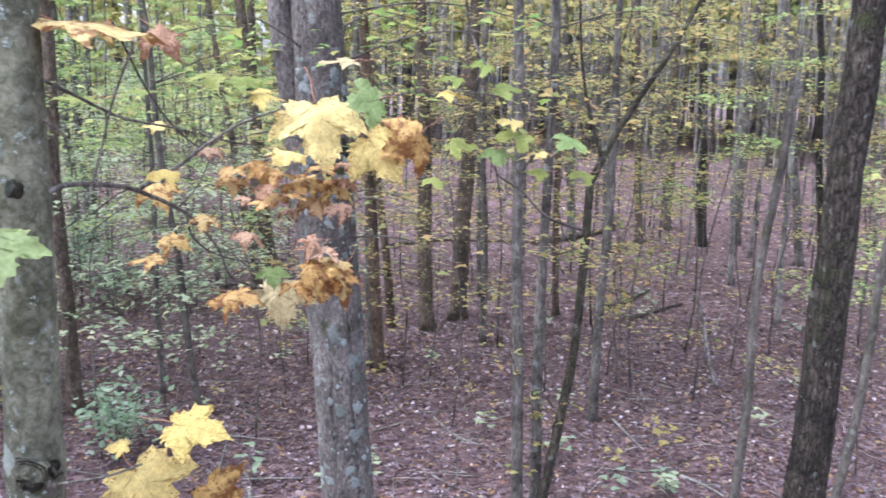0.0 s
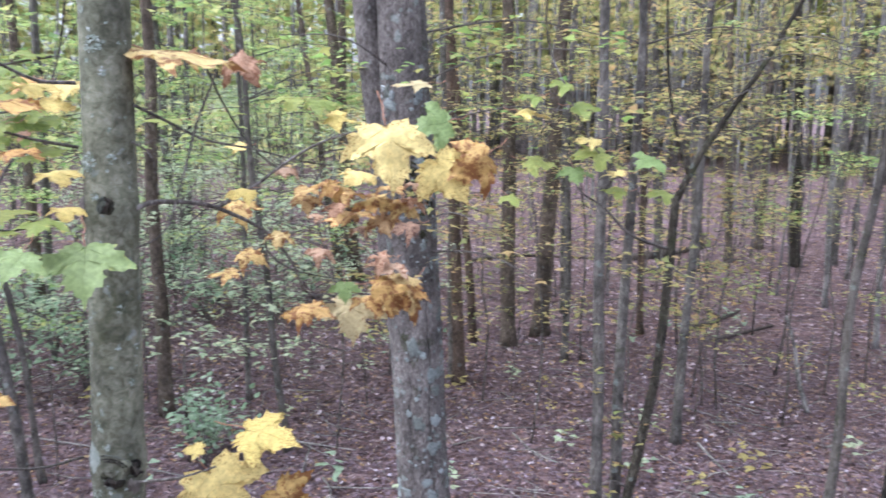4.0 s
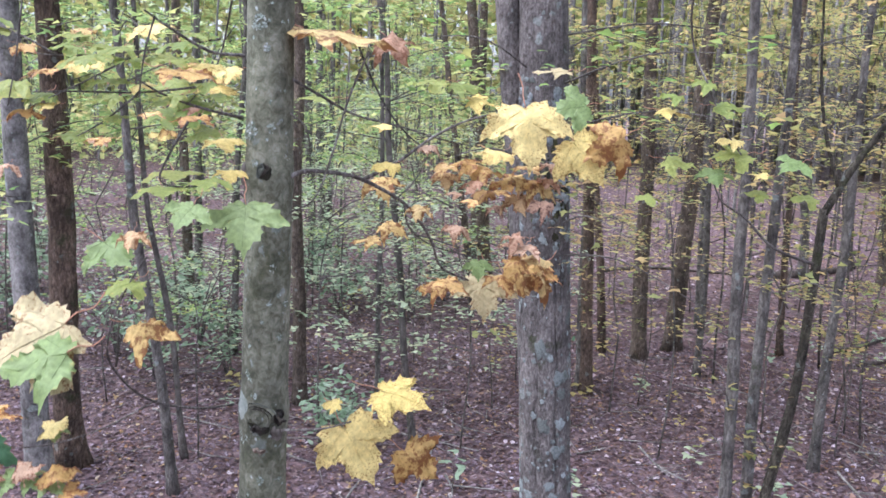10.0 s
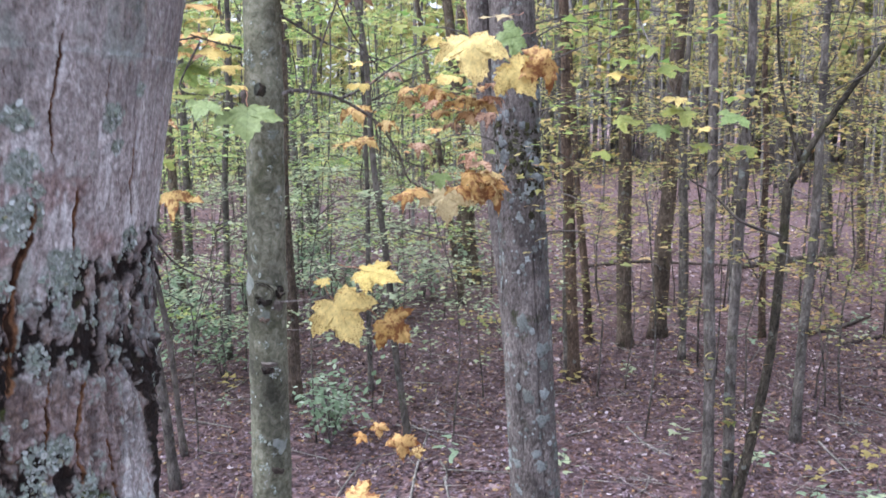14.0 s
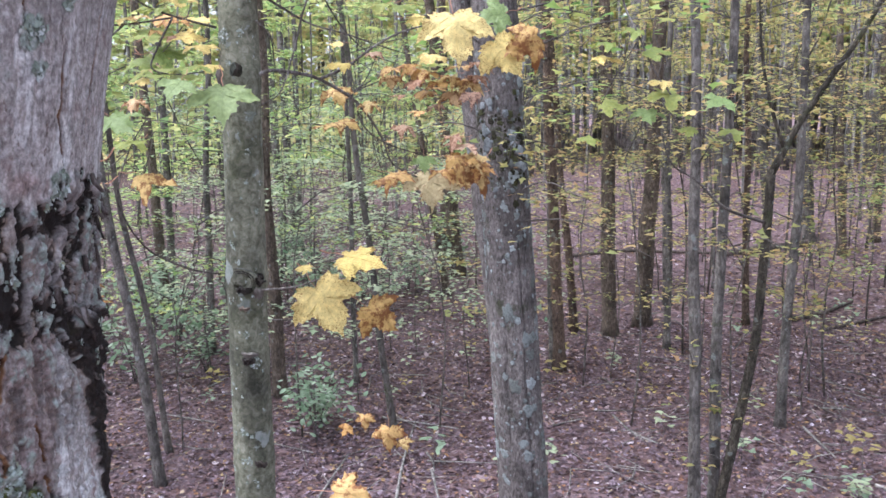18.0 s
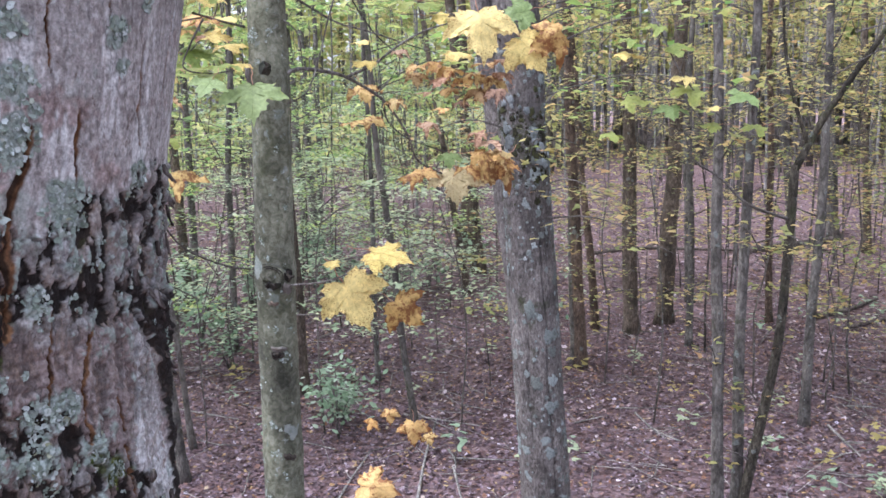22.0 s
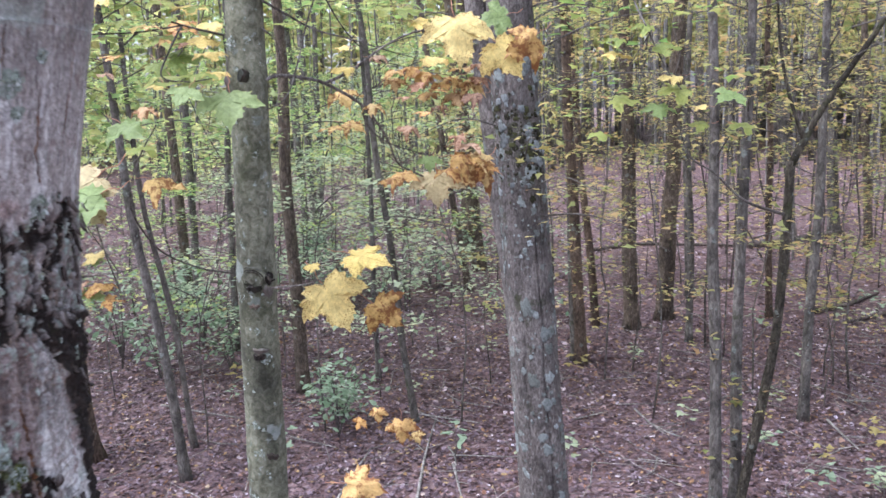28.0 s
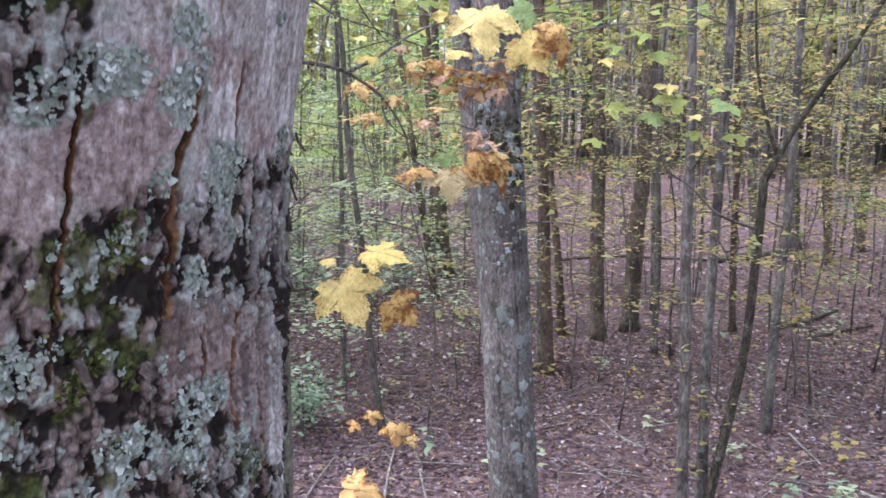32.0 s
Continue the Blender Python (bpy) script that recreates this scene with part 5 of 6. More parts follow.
leaf("lime", -0.716, 1.081, 3.651, 0.055, 79, 150)
leaf("yellow", -0.702, 1.292, 3.762, 0.045, 72, 180)
leaf("cream", -0.782, 1.012, 3.597, 0.122, 48, 128)
leaf("cream", -0.770, 1.020, 3.566, 0.060, 35, 150)
leaf("green", -0.752, 0.985, 3.588, 0.096, 62, 112)
leaf("lime", -0.739, 1.194, 3.746, 0.065, 82, 200)
leaf("green", -0.765, 1.133, 3.680, 0.072, 60, 230)
leaf("lime", -0.687, 1.211, 3.759, 0.054, 79, 190)
leaf("orange", -0.817, 1.001, 3.513, 0.056, 72, 285)
leaf("orange", -0.864, 0.986, 3.515, 0.056, 60, 250)
leaf("dark_green", -0.816, 0.962, 3.479, 0.074, 15, 170)
leaf("tan", -0.766, 0.977, 3.469, 0.036, 55, 20)
leaf("green", -0.756, 0.978, 3.455, 0.028, 55, 250)
leaf("green", -0.785, 0.968, 3.457, 0.034, 60, 100)
leaf("tan", -0.799, 0.966, 3.466, 0.034, 45, 330)
leaf("brown", -0.736, 0.987, 3.467, 0.042, 65, 30)
leaf("green", -0.735, 0.984, 3.453, 0.034, 60, 230)
leaf("orange", -0.715, 0.990, 3.446, 0.040, 70, 280)
leaf("yellow", -0.763, 1.017, 3.502, 0.036, 60, 60)
leaf("green", -0.760, 1.017, 3.494, 0.026, 60, 200)
leaf("brown", -0.735, 1.248, 3.894, 0.090, 82, 250)
leaf("brown", -0.614, 1.445, 3.962, 0.167, 84, 270)
leaf("tan", -0.556, 1.517, 3.949, 0.069, 50, 220)
leaf("lime", -0.689, 1.789, 3.870, 0.061, 82, 190)
leaf("lime", -0.560, 1.726, 3.900, 0.071, 77, 90)
leaf("lime", -0.508, 1.743, 3.895, 0.071, 76, 270)
leaf("yellow", -0.474, 1.754, 3.869, 0.071, 65, 260)
leaf("yellow", -0.642, 1.699, 3.822, 0.048, 75, 90)
leaf("lime", -0.704, 1.574, 3.864, 0.071, 83, 90)
leaf("orange", -0.518, 1.856, 3.682, 0.052, 82, 90)
leaf("orange", -0.782, 1.232, 3.838, 0.038, 82, 180)
leaf("brown", -0.762, 1.239, 3.816, 0.028, 75, 150)
leaf("tan", -0.845, 1.054, 3.779, 0.031, 79, 180)
leaf("orange", -0.833, 1.110, 3.887, 0.031, 82, 120)
leaf("lime", -0.877, 1.096, 3.869, 0.057, 74, 150)
leaf("lime", -0.856, 1.208, 3.904, 0.062, 77, 200)
leaf("lime", -0.817, 1.326, 3.861, 0.057, 79, 120)
leaf("yellow", -0.774, 1.235, 3.946, 0.048, 72, 200)
leaf("lime", -0.885, 1.304, 3.921, 0.060, 77, 160)
leaf("lime", -0.937, 1.287, 3.936, 0.060, 81, 190)
leaf("orange", -0.909, 1.296, 3.798, 0.046, 82, 100)
leaf("yellow", -0.993, 1.374, 3.902, 0.065, 73, 160)
leaf("lime", -0.799, 1.332, 3.931, 0.060, 79, 200)
leaf("lime", -0.897, 1.300, 3.855, 0.053, 74, 120)
leaf("lime", -0.766, 1.343, 3.879, 0.045, 78, 80)
leaf("cream", -0.377, 1.891, 3.930, 0.080, 80, 90)
leaf("brown", -0.618, 1.654, 3.723, 0.066, 55, 200)
leaf("lime", -1.263, 2.033, 3.883, 0.120, 66, 346)
leaf("lime", -1.221, 2.045, 3.834, 0.120, 60, 280)
leaf("yellow", -1.184, 2.055, 3.882, 0.099, 55, 354)
leaf("lime", -1.285, 2.028, 3.807, 0.103, 60, 208)
leaf("lime", -1.203, 2.050, 3.776, 0.093, 59, 35)
leaf("yellow", -1.153, 2.063, 3.915, 0.086, 68, 99)
leaf("orange", -1.229, 2.043, 3.922, 0.088, 74, 76)
leaf("yellow", -1.296, 2.024, 3.764, 0.068, 68, 340)
leaf("orange", -0.496, 1.598, 3.767, 0.053, 75, 40)
leaf("tan", -0.449, 1.611, 3.744, 0.051, 79, 65)
leaf("orange", -0.407, 1.622, 3.730, 0.047, 86, 316)
leaf("orange", -0.372, 1.632, 3.769, 0.057, 86, 132)
leaf("yellow", -0.419, 1.619, 3.787, 0.066, 76, 142)
leaf("tan", -0.324, 1.645, 3.777, 0.054, 76, 314)
leaf("tan", -0.520, 1.592, 3.794, 0.045, 77, 266)
leaf("brown", -0.391, 1.751, 3.593, 0.079, 62, 275)
leaf("orange", -0.417, 1.744, 3.559, 0.075, 75, 186)
leaf("lime", -1.149, 1.535, 3.936, 0.067, 74, 105)
leaf("lime", -1.086, 1.556, 3.936, 0.078, 79, 295)
leaf("lime", -1.059, 1.566, 3.916, 0.065, 76, 138)
leaf("yellow", -1.141, 1.538, 3.908, 0.066, 76, 118)
leaf("lime", -1.255, 1.499, 3.859, 0.101, 75, 350)
leaf("lime", -1.200, 1.518, 3.847, 0.066, 71, 160)
leaf("yellow", -1.186, 1.522, 3.836, 0.046, 70, 85)
leaf("orange", -1.223, 1.510, 3.826, 0.062, 71, 2)
leaf("brown", -1.124, 1.544, 3.963, 0.043, 76, 240)
leaf("orange", -1.270, 1.494, 3.887, 0.035, 73, 240)
leaf("orange", -1.198, 1.519, 3.890, 0.042, 74, 172)
leaf("lime", -1.089, 1.556, 3.880, 0.066, 76, 21)
leaf("yellow", -1.028, 1.576, 3.871, 0.055, 72, 248)
leaf("lime", -0.997, 1.587, 3.850, 0.077, 76, 144)
leaf("lime", -1.086, 1.557, 3.851, 0.066, 80, 303)
leaf("lime", -1.079, 1.559, 3.819, 0.055, 77, 311)
leaf("lime", -0.989, 1.590, 3.923, 0.087, 71, 16)
leaf("yellow", -0.936, 1.608, 3.908, 0.076, 74, 188)
leaf("yellow", -1.027, 1.577, 3.960, 0.065, 70, 231)
leaf("lime", -1.283, 1.489, 3.798, 0.055, 72, 113)
leaf("tan", -1.114, 1.547, 3.777, 0.051, 80, 171)
leaf("lime", -1.148, 1.535, 3.785, 0.067, 77, 334)
leaf("lime", -1.253, 1.500, 3.955, 0.046, 70, 238)
leaf("orange", -1.307, 1.481, 3.970, 0.056, 73, 40)
leaf("lime", -1.271, 1.494, 3.971, 0.065, 79, 186)
leaf("orange", -1.217, 1.512, 3.932, 0.054, 71, 245)
leaf("tan", -0.957, 1.600, 3.837, 0.044, 80, 100)
leaf("lime", -0.911, 1.616, 3.860, 0.055, 76, 215)
leaf("lime", -0.942, 1.606, 3.962, 0.060, 75, 5)
leaf("lime", 0.006, 3.412, 3.721, 0.164, 68, 95)
leaf("green", 0.209, 3.467, 3.692, 0.137, 66, 120)
leaf("lime", 0.096, 3.436, 3.592, 0.106, 70, 80)
leaf("lime", -0.259, 3.341, 3.556, 0.096, 72, 200)
leaf("lime", -0.171, 3.364, 3.688, 0.137, 72, 250)
leaf("lime", -0.120, 3.378, 3.957, 0.125, 70, 90)
leaf("lime", -0.025, 3.404, 3.882, 0.131, 66, 270)
leaf("green", -0.043, 3.399, 3.647, 0.117, 60, 180)
leaf("lime", -0.219, 3.351, 3.910, 0.115, 75, 100)
leaf("yellow", -0.006, 3.409, 3.769, 0.105, 78, 90)
leaf("yellow", -0.202, 3.356, 3.856, 0.136, 78, 250)
leaf("lime", 0.254, 3.479, 3.581, 0.117, 74, 100)
leaf("yellow", 0.098, 3.437, 3.657, 0.090, 78, 60)

# ---- the rough trunk close to the path ----
close = tagged(thing("rough_trunk", -0.27, 0.20, 0.0), "rough tree trunk with cracked pinkish-grey bark, lichen and moss", "tree")


def step(x, a, b):
    t = min(1.0, max(0.0, (x - a) / (b - a)))
    return t * t * (3 - 2 * t)


# cracks in the bark: half width, then places (round the trunk, height) from the upper end down
CRACKS = [
    (0.0015, ((-0.0275, 3.699), (-0.0285, 3.688), (-0.0325, 3.681), (-0.0335, 3.666), (-0.034, 3.640))),
    (0.0009, ((-0.0118, 3.703), (-0.0122, 3.692), (-0.0122, 3.681))),
    (0.0007, ((0.0150, 3.723), (0.0148, 3.702), (0.0205, 3.684))),
    (0.0010, ((0.0365, 3.740), (0.0335, 3.712), (0.0310, 3.694))),
    (0.0009, ((-0.0190, 3.648), (-0.0205, 3.634), (-0.0205, 3.619))),
    (0.0009, ((-0.0040, 3.638), (-0.0085, 3.622), (-0.0065, 3.602))),
    (0.0011, ((0.0045, 3.618), (0.0090, 3.598), (0.0130, 3.574))),
    (0.0011, ((-0.0577, 3.696), (-0.0600, 3.677), (-0.0605, 3.664), (-0.0635, 3.630))),
    (0.0005, ((-0.0030, 3.745), (-0.0040, 3.728))),
    (0.0006, ((-0.0235, 3.752), (-0.0245, 3.726), (-0.0225, 3.712))),
]
# broad furrows between the plates of old bark, shallow, their shade painted dark
FURROWS = [
    (0.0026, ((0.0008, 3.679), (0.0022, 3.655), (0.0012, 3.636))),
    (0.0021, ((0.0225, 3.681), (0.0300, 3.655), (0.0390, 3.630))),
    (0.0016, ((0.0130, 3.668), (0.0180, 3.650), (0.0230, 3.628))),
]
# rosettes of leafy lichen: place round the trunk, height, reach
PATCHES = ((-0.0007, 3.7244, 0.0050), (-0.0325, 3.7095, 0.0058), (-0.0271, 3.7025, 0.0022), (-0.0325, 3.6945, 0.0072), (-0.0150, 3.6755, 0.0088), (0.0175, 3.6815, 0.0050), (-0.0355, 3.7254, 0.0045),
           (0.0139, 3.7338, 0.0030), (-0.0480, 3.6990, 0.0060), (-0.0560, 3.6985, 0.0075), (-0.0670, 3.6930, 0.0060), (-0.0250, 3.6500, 0.0050), (-0.0240, 3.6150, 0.0060), (-0.0430, 3.6095, 0.0075),
           (-0.0160, 3.6170, 0.0060), (-0.0255, 3.6050, 0.0070), (-0.0050, 3.6005, 0.0050), (0.0020, 3.5915, 0.0045), (-0.0710, 3.6350, 0.0060), (0.0030, 3.7150, 0.0030))


def swell(z):
    """How far the trunk widens above and below its waist."""
    return min(0.5 * min(z - 3.65, 0) ** 2, 0.014) + min(0.0525 * (math.hypot(z - 3.67, 0.02) + z - 3.67), 0.03)


def along(line, u, z, half):
    """How far inside a crack a place lies, 1 at its middle."""
    if not line[-1][1] < z < line[0][1]:
        return 0.0
    for (u0, z0), (u1, z1) in zip(line, line[1:]):
        if z >= z1:
            c = u0 + (u1 - u0) * (z0 - z) / (z0 - z1)
            break
    if abs(u - c) > 6 * half:
        return 0.0
    s = line[0][0] * 900
    c += 0.0013 * noise.noise((s, z * 60, 0)) + 0.0009 * noise.noise((s, z * 190, 3)) + 0.0006 * noise.noise((s, z * 520, 5))
    wide = half * (0.55 + 0.9 * abs(noise.noise((s, z * 90, 8))) + 0.35 * abs(noise.noise((s, z * 330, 8)))) * min(1.0, (line[0][1] - z) * 220 + 0.15, (z - line[-1][1]) * 220 + 0.15)
    return math.exp(-abs((u - c) / wide) ** 3)


def rough_zone(u, z):
    """1 where old bark breaks into scales: a belt round the trunk, its far side and its foot; 0 on the smoother skin."""
    wob = 0.006 * noise.noise((u * 60, 1.5, z * 30)) + 0.005 * noise.noise((u * 170, 4, z * 110)) + 0.003 * noise.noise((u * 420, 4, z * 300))
    high = 3.672 + 0.007 * step(u, -0.012, -0.004) - 0.006 * step(-u, 0.045, 0.055) + wob
    low = 3.648 - 0.008 * step(u, -0.02, -0.005) - 0.9 * max(0.0, u - 0.014) - 0.2 * step(-u, 0.034, 0.040) + 1.3 * wob
    foot = 3.622 - 0.95 * max(0.0, u + 0.020) + 1.3 * wob
    crown = step(-u + wob, 0.056, 0.060) * step(z + wob, 3.686, 3.692)
    return max(crown, step(high - z, -0.001, 0.001) * step(z - low, -0.001, 0.001), step(foot - z, -0.001, 0.001))


def bark_fields(u, z):
    """Relief at a place, and how far it is crack, painted shade of hollow or flank, lichen, moss, pink skin, pale skin.
    """
    zone = rough_zone(u, z)
    upper = step(z + 0.012 * noise.noise((u * 40, z * 30, 71)), 3.712, 3.745)
    crack = max(along(line, u, z, 0.9 * half) for half, line in CRACKS)
    furrow = max(along(line, u, z, half) for half, line in FURROWS)
    crumb = noise.fractal((u * 150, z * 100, 0.5), 0.75, 2.1, 5)
    flake = noise.fractal((u * 330 + 5, z * 210, 4.5), 0.8, 2.2, 3)
    split = abs(noise.noise((u * 130 + 0.6 * noise.noise((u * 200, z * 120, 9)), z * 34, 12)) + 0.25 * noise.noise((u * 420, z * 260, 14)))
    seam = 1 - step(split, 0.02, 0.13)
    ledge = 1 - step(abs(noise.noise((u * 55, z * 150, 22)) + 0.3 * noise.noise((u * 330, z * 420, 24))), 0.01, 0.08)
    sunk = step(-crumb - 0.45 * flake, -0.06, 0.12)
    # flank that lies in shade: not recessed, only masked for a painted dark
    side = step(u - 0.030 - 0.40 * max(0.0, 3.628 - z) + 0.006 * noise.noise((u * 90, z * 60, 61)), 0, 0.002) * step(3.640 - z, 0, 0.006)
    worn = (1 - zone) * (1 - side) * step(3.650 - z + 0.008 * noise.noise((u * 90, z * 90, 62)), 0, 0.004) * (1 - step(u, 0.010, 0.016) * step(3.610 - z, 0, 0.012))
    # colour mask: old bark's own dark tone plus painted shade in hollows and flank
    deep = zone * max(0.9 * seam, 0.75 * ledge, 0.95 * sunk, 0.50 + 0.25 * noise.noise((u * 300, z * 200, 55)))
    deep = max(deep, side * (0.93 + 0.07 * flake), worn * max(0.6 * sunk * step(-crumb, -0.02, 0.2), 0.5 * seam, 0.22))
    deep = max(deep, upper * (0.30 + 0.35 * noise.noise((u * 70, z * 22, 72)) + 0.2 * noise.noise((u * 300, z * 90, 73))))
    fibre = noise.noise((u * 520, z * 70, 5)) + 0.5 * noise.noise((u * 1100, z * 160, 2))
    h = 0.0013 * noise.noise((u * 32, z * 16, 0)) + (1 - zone) * 0.00030 * fibre + 0.00025 * noise.noise((u * 420, z * 420, 2))
    h += zone * (0.0005 + 0.0011 * crumb + 0.0008 * flake - 0.0014 * seam - 0.0007 * ledge - 0.0006 * sunk)
    h += side * (0.0012 + 0.0016 * crumb + 0.0009 * flake) + worn * (0.0005 * crumb + 0.0005 * flake - 0.0006 * seam)
    scale = (1 - zone) * step(3.655 - z, 0, 0.01) * step(flake + 0.6 * crumb, 0.22, 0.34)
    h += 0.0008 * scale
    wrinkle = noise.noise((u * 45, z * 620, 4)) * step(3.64 - z, 0.0, 0.01) * (1 - zone)
    h += 0.0007 * wrinkle
    h -= 0.0026 * crack + 0.0022 * furrow
    for half, line in CRACKS:
        if half > 0.0008:
            h += 0.0005 * along(line, u, z, half * 2.6)
    film = noise.noise((u * 45 + 3, z * 38, 9)) + 0.5 * noise.noise((u * 140, z * 120, 4)) + 0.3 * noise.noise((u * 420, z * 420, 4))
    lichen = 0.55 * step(film + 0.3 * upper, 0.35, 0.75)
    for u0, z0, q in PATCHES:
        if abs(u - u0) < 2 * q and abs(z - z0) < 2 * q:
            d = math.hypot(u - u0, z - z0) / q + 0.45 * noise.noise((u * 260, z * 260, 7))
            lichen = max(lichen, 1 - step(d, 0.75, 1.1))
    lichen = max(lichen, max(zone, 0.8 * worn) * step(flake + 0.45 * crumb, 0.30 + 0.12 * worn, 0.44 + 0.12 * worn) * step(noise.noise((u * 70, z * 70, 77)), -0.25, 0.1))
    lichen *= (1 - crack) * (1 - step(deep, 0.6, 0.85)) * (1 - furrow)
    moss = step(noise.noise((u * 48 + 9, z * 48 + 2, 3)) + 0.6 * noise.noise((u * 190, z * 190, 6)) + 0.35 * step(-u, 0.036, 0.044) * zone, 0.5, 0.7) * (0.1 + 0.7 * zone) * (1 - 0.6 * lichen)
    pink = step(noise.noise((u * 36 + 1, z * 52, 31)) + 0.5 * noise.noise((u * 150, z * 150, 32)) + 0.25 * noise.noise((u * 500, z * 400, 33))
                + 0.9 * step(-u, 0.026, 0.036) * step(3.700 - z, 0, 0.006) + 0.8 * step(3.645 - z, 0, 0.008) * step(0.022 - u, 0, 0.008)
                + 0.7 * math.exp(-((z - 3.702) / 0.006) ** 2) * step(0.004 - u, 0, 0.01) - 0.42 - 0.6 * upper, -0.1, 0.35)
    pale = step(noise.noise((u * 90, z * 26, 41)) + 0.6 * noise.noise((u * 420, z * 70, 42)) + 0.3 * noise.noise((u * 900, z * 300, 43)) + 0.5 * step(u, 0.012, 0.02) * step(3.606 - z, 0, 0.012) - 0.25 * pink - 0.35 * upper - 0.30 * step(3.65 - z, 0, 0.01) * (1 - step(u, 0.012, 0.02)), 0.05, 0.42)
    return h, crack, max(deep, furrow), lichen, moss, pink, pale


def rough_trunk_mesh():
    R, fine, coarse = 0.107, 0.0005, 0.0020
    zs = [*np.linspace(1.95, 3.41, 30), *np.arange(3.42, 3.565, coarse), *np.arange(3.565, 3.745, fine), *np.arange(3.745, 3.86, coarse), *np.linspace(3.87, 9.5, 40)]
    first, last = radians(-128), radians(58)
    angles = [*np.arange(first, -0.078 / R, coarse / R), *np.arange(-0.078 / R, 0.062 / R, fine / R), *np.arange(0.062 / R, last, coarse / R), *np.linspace(last, first + 2 * math.pi, 30)[:-1]]
    verts, marks, tones, w = [], [], [], len(angles)
    for z in zs:
        near = 3.41 <= z <= 3.87
        grow = R + swell(z) + 0.12 * max(0, 2.45 - z) ** 2 - max(0, z - 4) * 0.004
        cx, cy = 0.03 * (z - 3.65), 0.08 * (z - 3.65)
        for a in angles:
            u = a * R
            if near and first <= a <= last:
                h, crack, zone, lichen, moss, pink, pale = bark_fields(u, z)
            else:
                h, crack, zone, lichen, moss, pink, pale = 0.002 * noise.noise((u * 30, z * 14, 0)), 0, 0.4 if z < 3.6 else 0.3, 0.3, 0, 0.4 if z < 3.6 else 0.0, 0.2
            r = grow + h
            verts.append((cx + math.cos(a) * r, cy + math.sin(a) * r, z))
            # zone here carries the painted dark of hollows, furrows and flank
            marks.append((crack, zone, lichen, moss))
            tones.append((pink, pale, 0.0, 1.0))
    faces = [(j * w + i, j * w + (i + 1) % w, (j + 1) * w + (i + 1) % w, (j + 1) * w + i) for j in range(len(zs) - 1) for i in range(w)]
    me = mesh_of("trunk", verts, faces, ROUGH_BARK)
    for name, rows in (("bark", marks), ("tone", tones)):
        at = me.color_attributes.new(name, "FLOAT_COLOR", "POINT")
        at.data.foreach_set("color", np.array(rows, dtype=np.float32).ravel())
    return me


def rough_bark():
    m, n, l, b = material("cracked_lichen_bark", 0.9)
    co = n.new("ShaderNodeTexCoord").outputs["Object"]

    def channels(name):
        at = n.new("ShaderNodeAttribute")
        at.attribute_name = name
        sep = n.new("ShaderNodeSeparateColor")
        l.new(at.outputs["Color"], sep.inputs[0])
        return sep.outputs[0], sep.outputs[1], sep.outputs[2], at.outputs["Alpha"]

    crack, zone, lichen, moss = channels("bark")
    pink, pale, _, _ = channels("tone")
    streak = noise_tex(n, l, warped(n, l, co, 200, 0.004), 520, 8, 0.72, (1, 1, 0.22), 0.0)
    grain = noise_tex(n, l, co, 380, 7, 0.7)
    base = ramp(n, l, grain, [(0.36, (0.20, 0.178, 0.168)), (0.5, (0.335, 0.308, 0.298)), (0.64, (0.46, 0.44, 0.43))])
    rosy = ramp(n, l, grain, [(0.36, (0.165, 0.122, 0.112)), (0.5, (0.275, 0.216, 0.204)), (0.64, (0.38, 0.32, 0.31))])
    light = ramp(n, l, grain, [(0.36, (0.40, 0.39, 0.385)), (0.5, (0.565, 0.56, 0.555)), (0.64, (0.72, 0.72, 0.715))])
    col = mix(n, l, pink, base, rosy)
    col = mix(n, l, ramp(n, l, pale, [(0.0, value(0)), (1.0, value(0.85))]), col, light)
    col = mix(n, l, 1.0, col, ramp(n, l, streak, [(0.36, value(0.5)), (0.44, value(0.9)), (0.54, value(1.06)), (0.63, value(1.3))]), "MULTIPLY")
    speck = noise_tex(n, l, warped(n, l, co, 500, 0.001), 360, 4, 0.6, (1, 1, 0.4), 0.0)
    col = mix(n, l, ramp(n, l, speck, [(0.31, value(0.8)), (0.36, value(0))]), col, (0.10, 0.066, 0.05))
    # dark inner bark, and shade painted into the gaps of the rough zone
    dark_bark_shade = ramp(n, l, noise_tex(n, l, co, 170, 5, 0.7, (1, 1, 0.5)), [(0.38, (0.013, 0.010, 0.009)), (0.5, (0.045, 0.033, 0.026)), (0.6, (0.165, 0.115, 0.082))])
    col = mix(n, l, zone, col, dark_bark_shade)
    # near-black painted as shade over the deepest hollows, furrows and the flank
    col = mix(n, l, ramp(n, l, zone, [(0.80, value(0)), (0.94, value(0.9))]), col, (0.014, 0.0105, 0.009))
    crust = ramp(n, l, noise_tex(n, l, co, 420, 5, 0.7), [(0.34, (0.15, 0.18, 0.15)), (0.5, (0.26, 0.30, 0.27)), (0.68, (0.42, 0.46, 0.44))])
    col = mix(n, l, lichen, col, crust)
    green = ramp(n, l, noise_tex(n, l, co, 450, 3), [(0.35, (0.022, 0.028, 0.008)), (0.7, (0.095, 0.11, 0.028))])
    col = mix(n, l, moss, col, green)
    rust = ramp(n, l, noise_tex(n, l, co, 130, 5), [(0.36, (0.05, 0.023, 0.012)), (0.5, (0.125, 0.06, 0.028)), (0.64, (0.24, 0.125, 0.062))])
    col = mix(n, l, ramp(n, l, crack, [(0.10, value(0)), (0.42, value(1))]), col, rust)
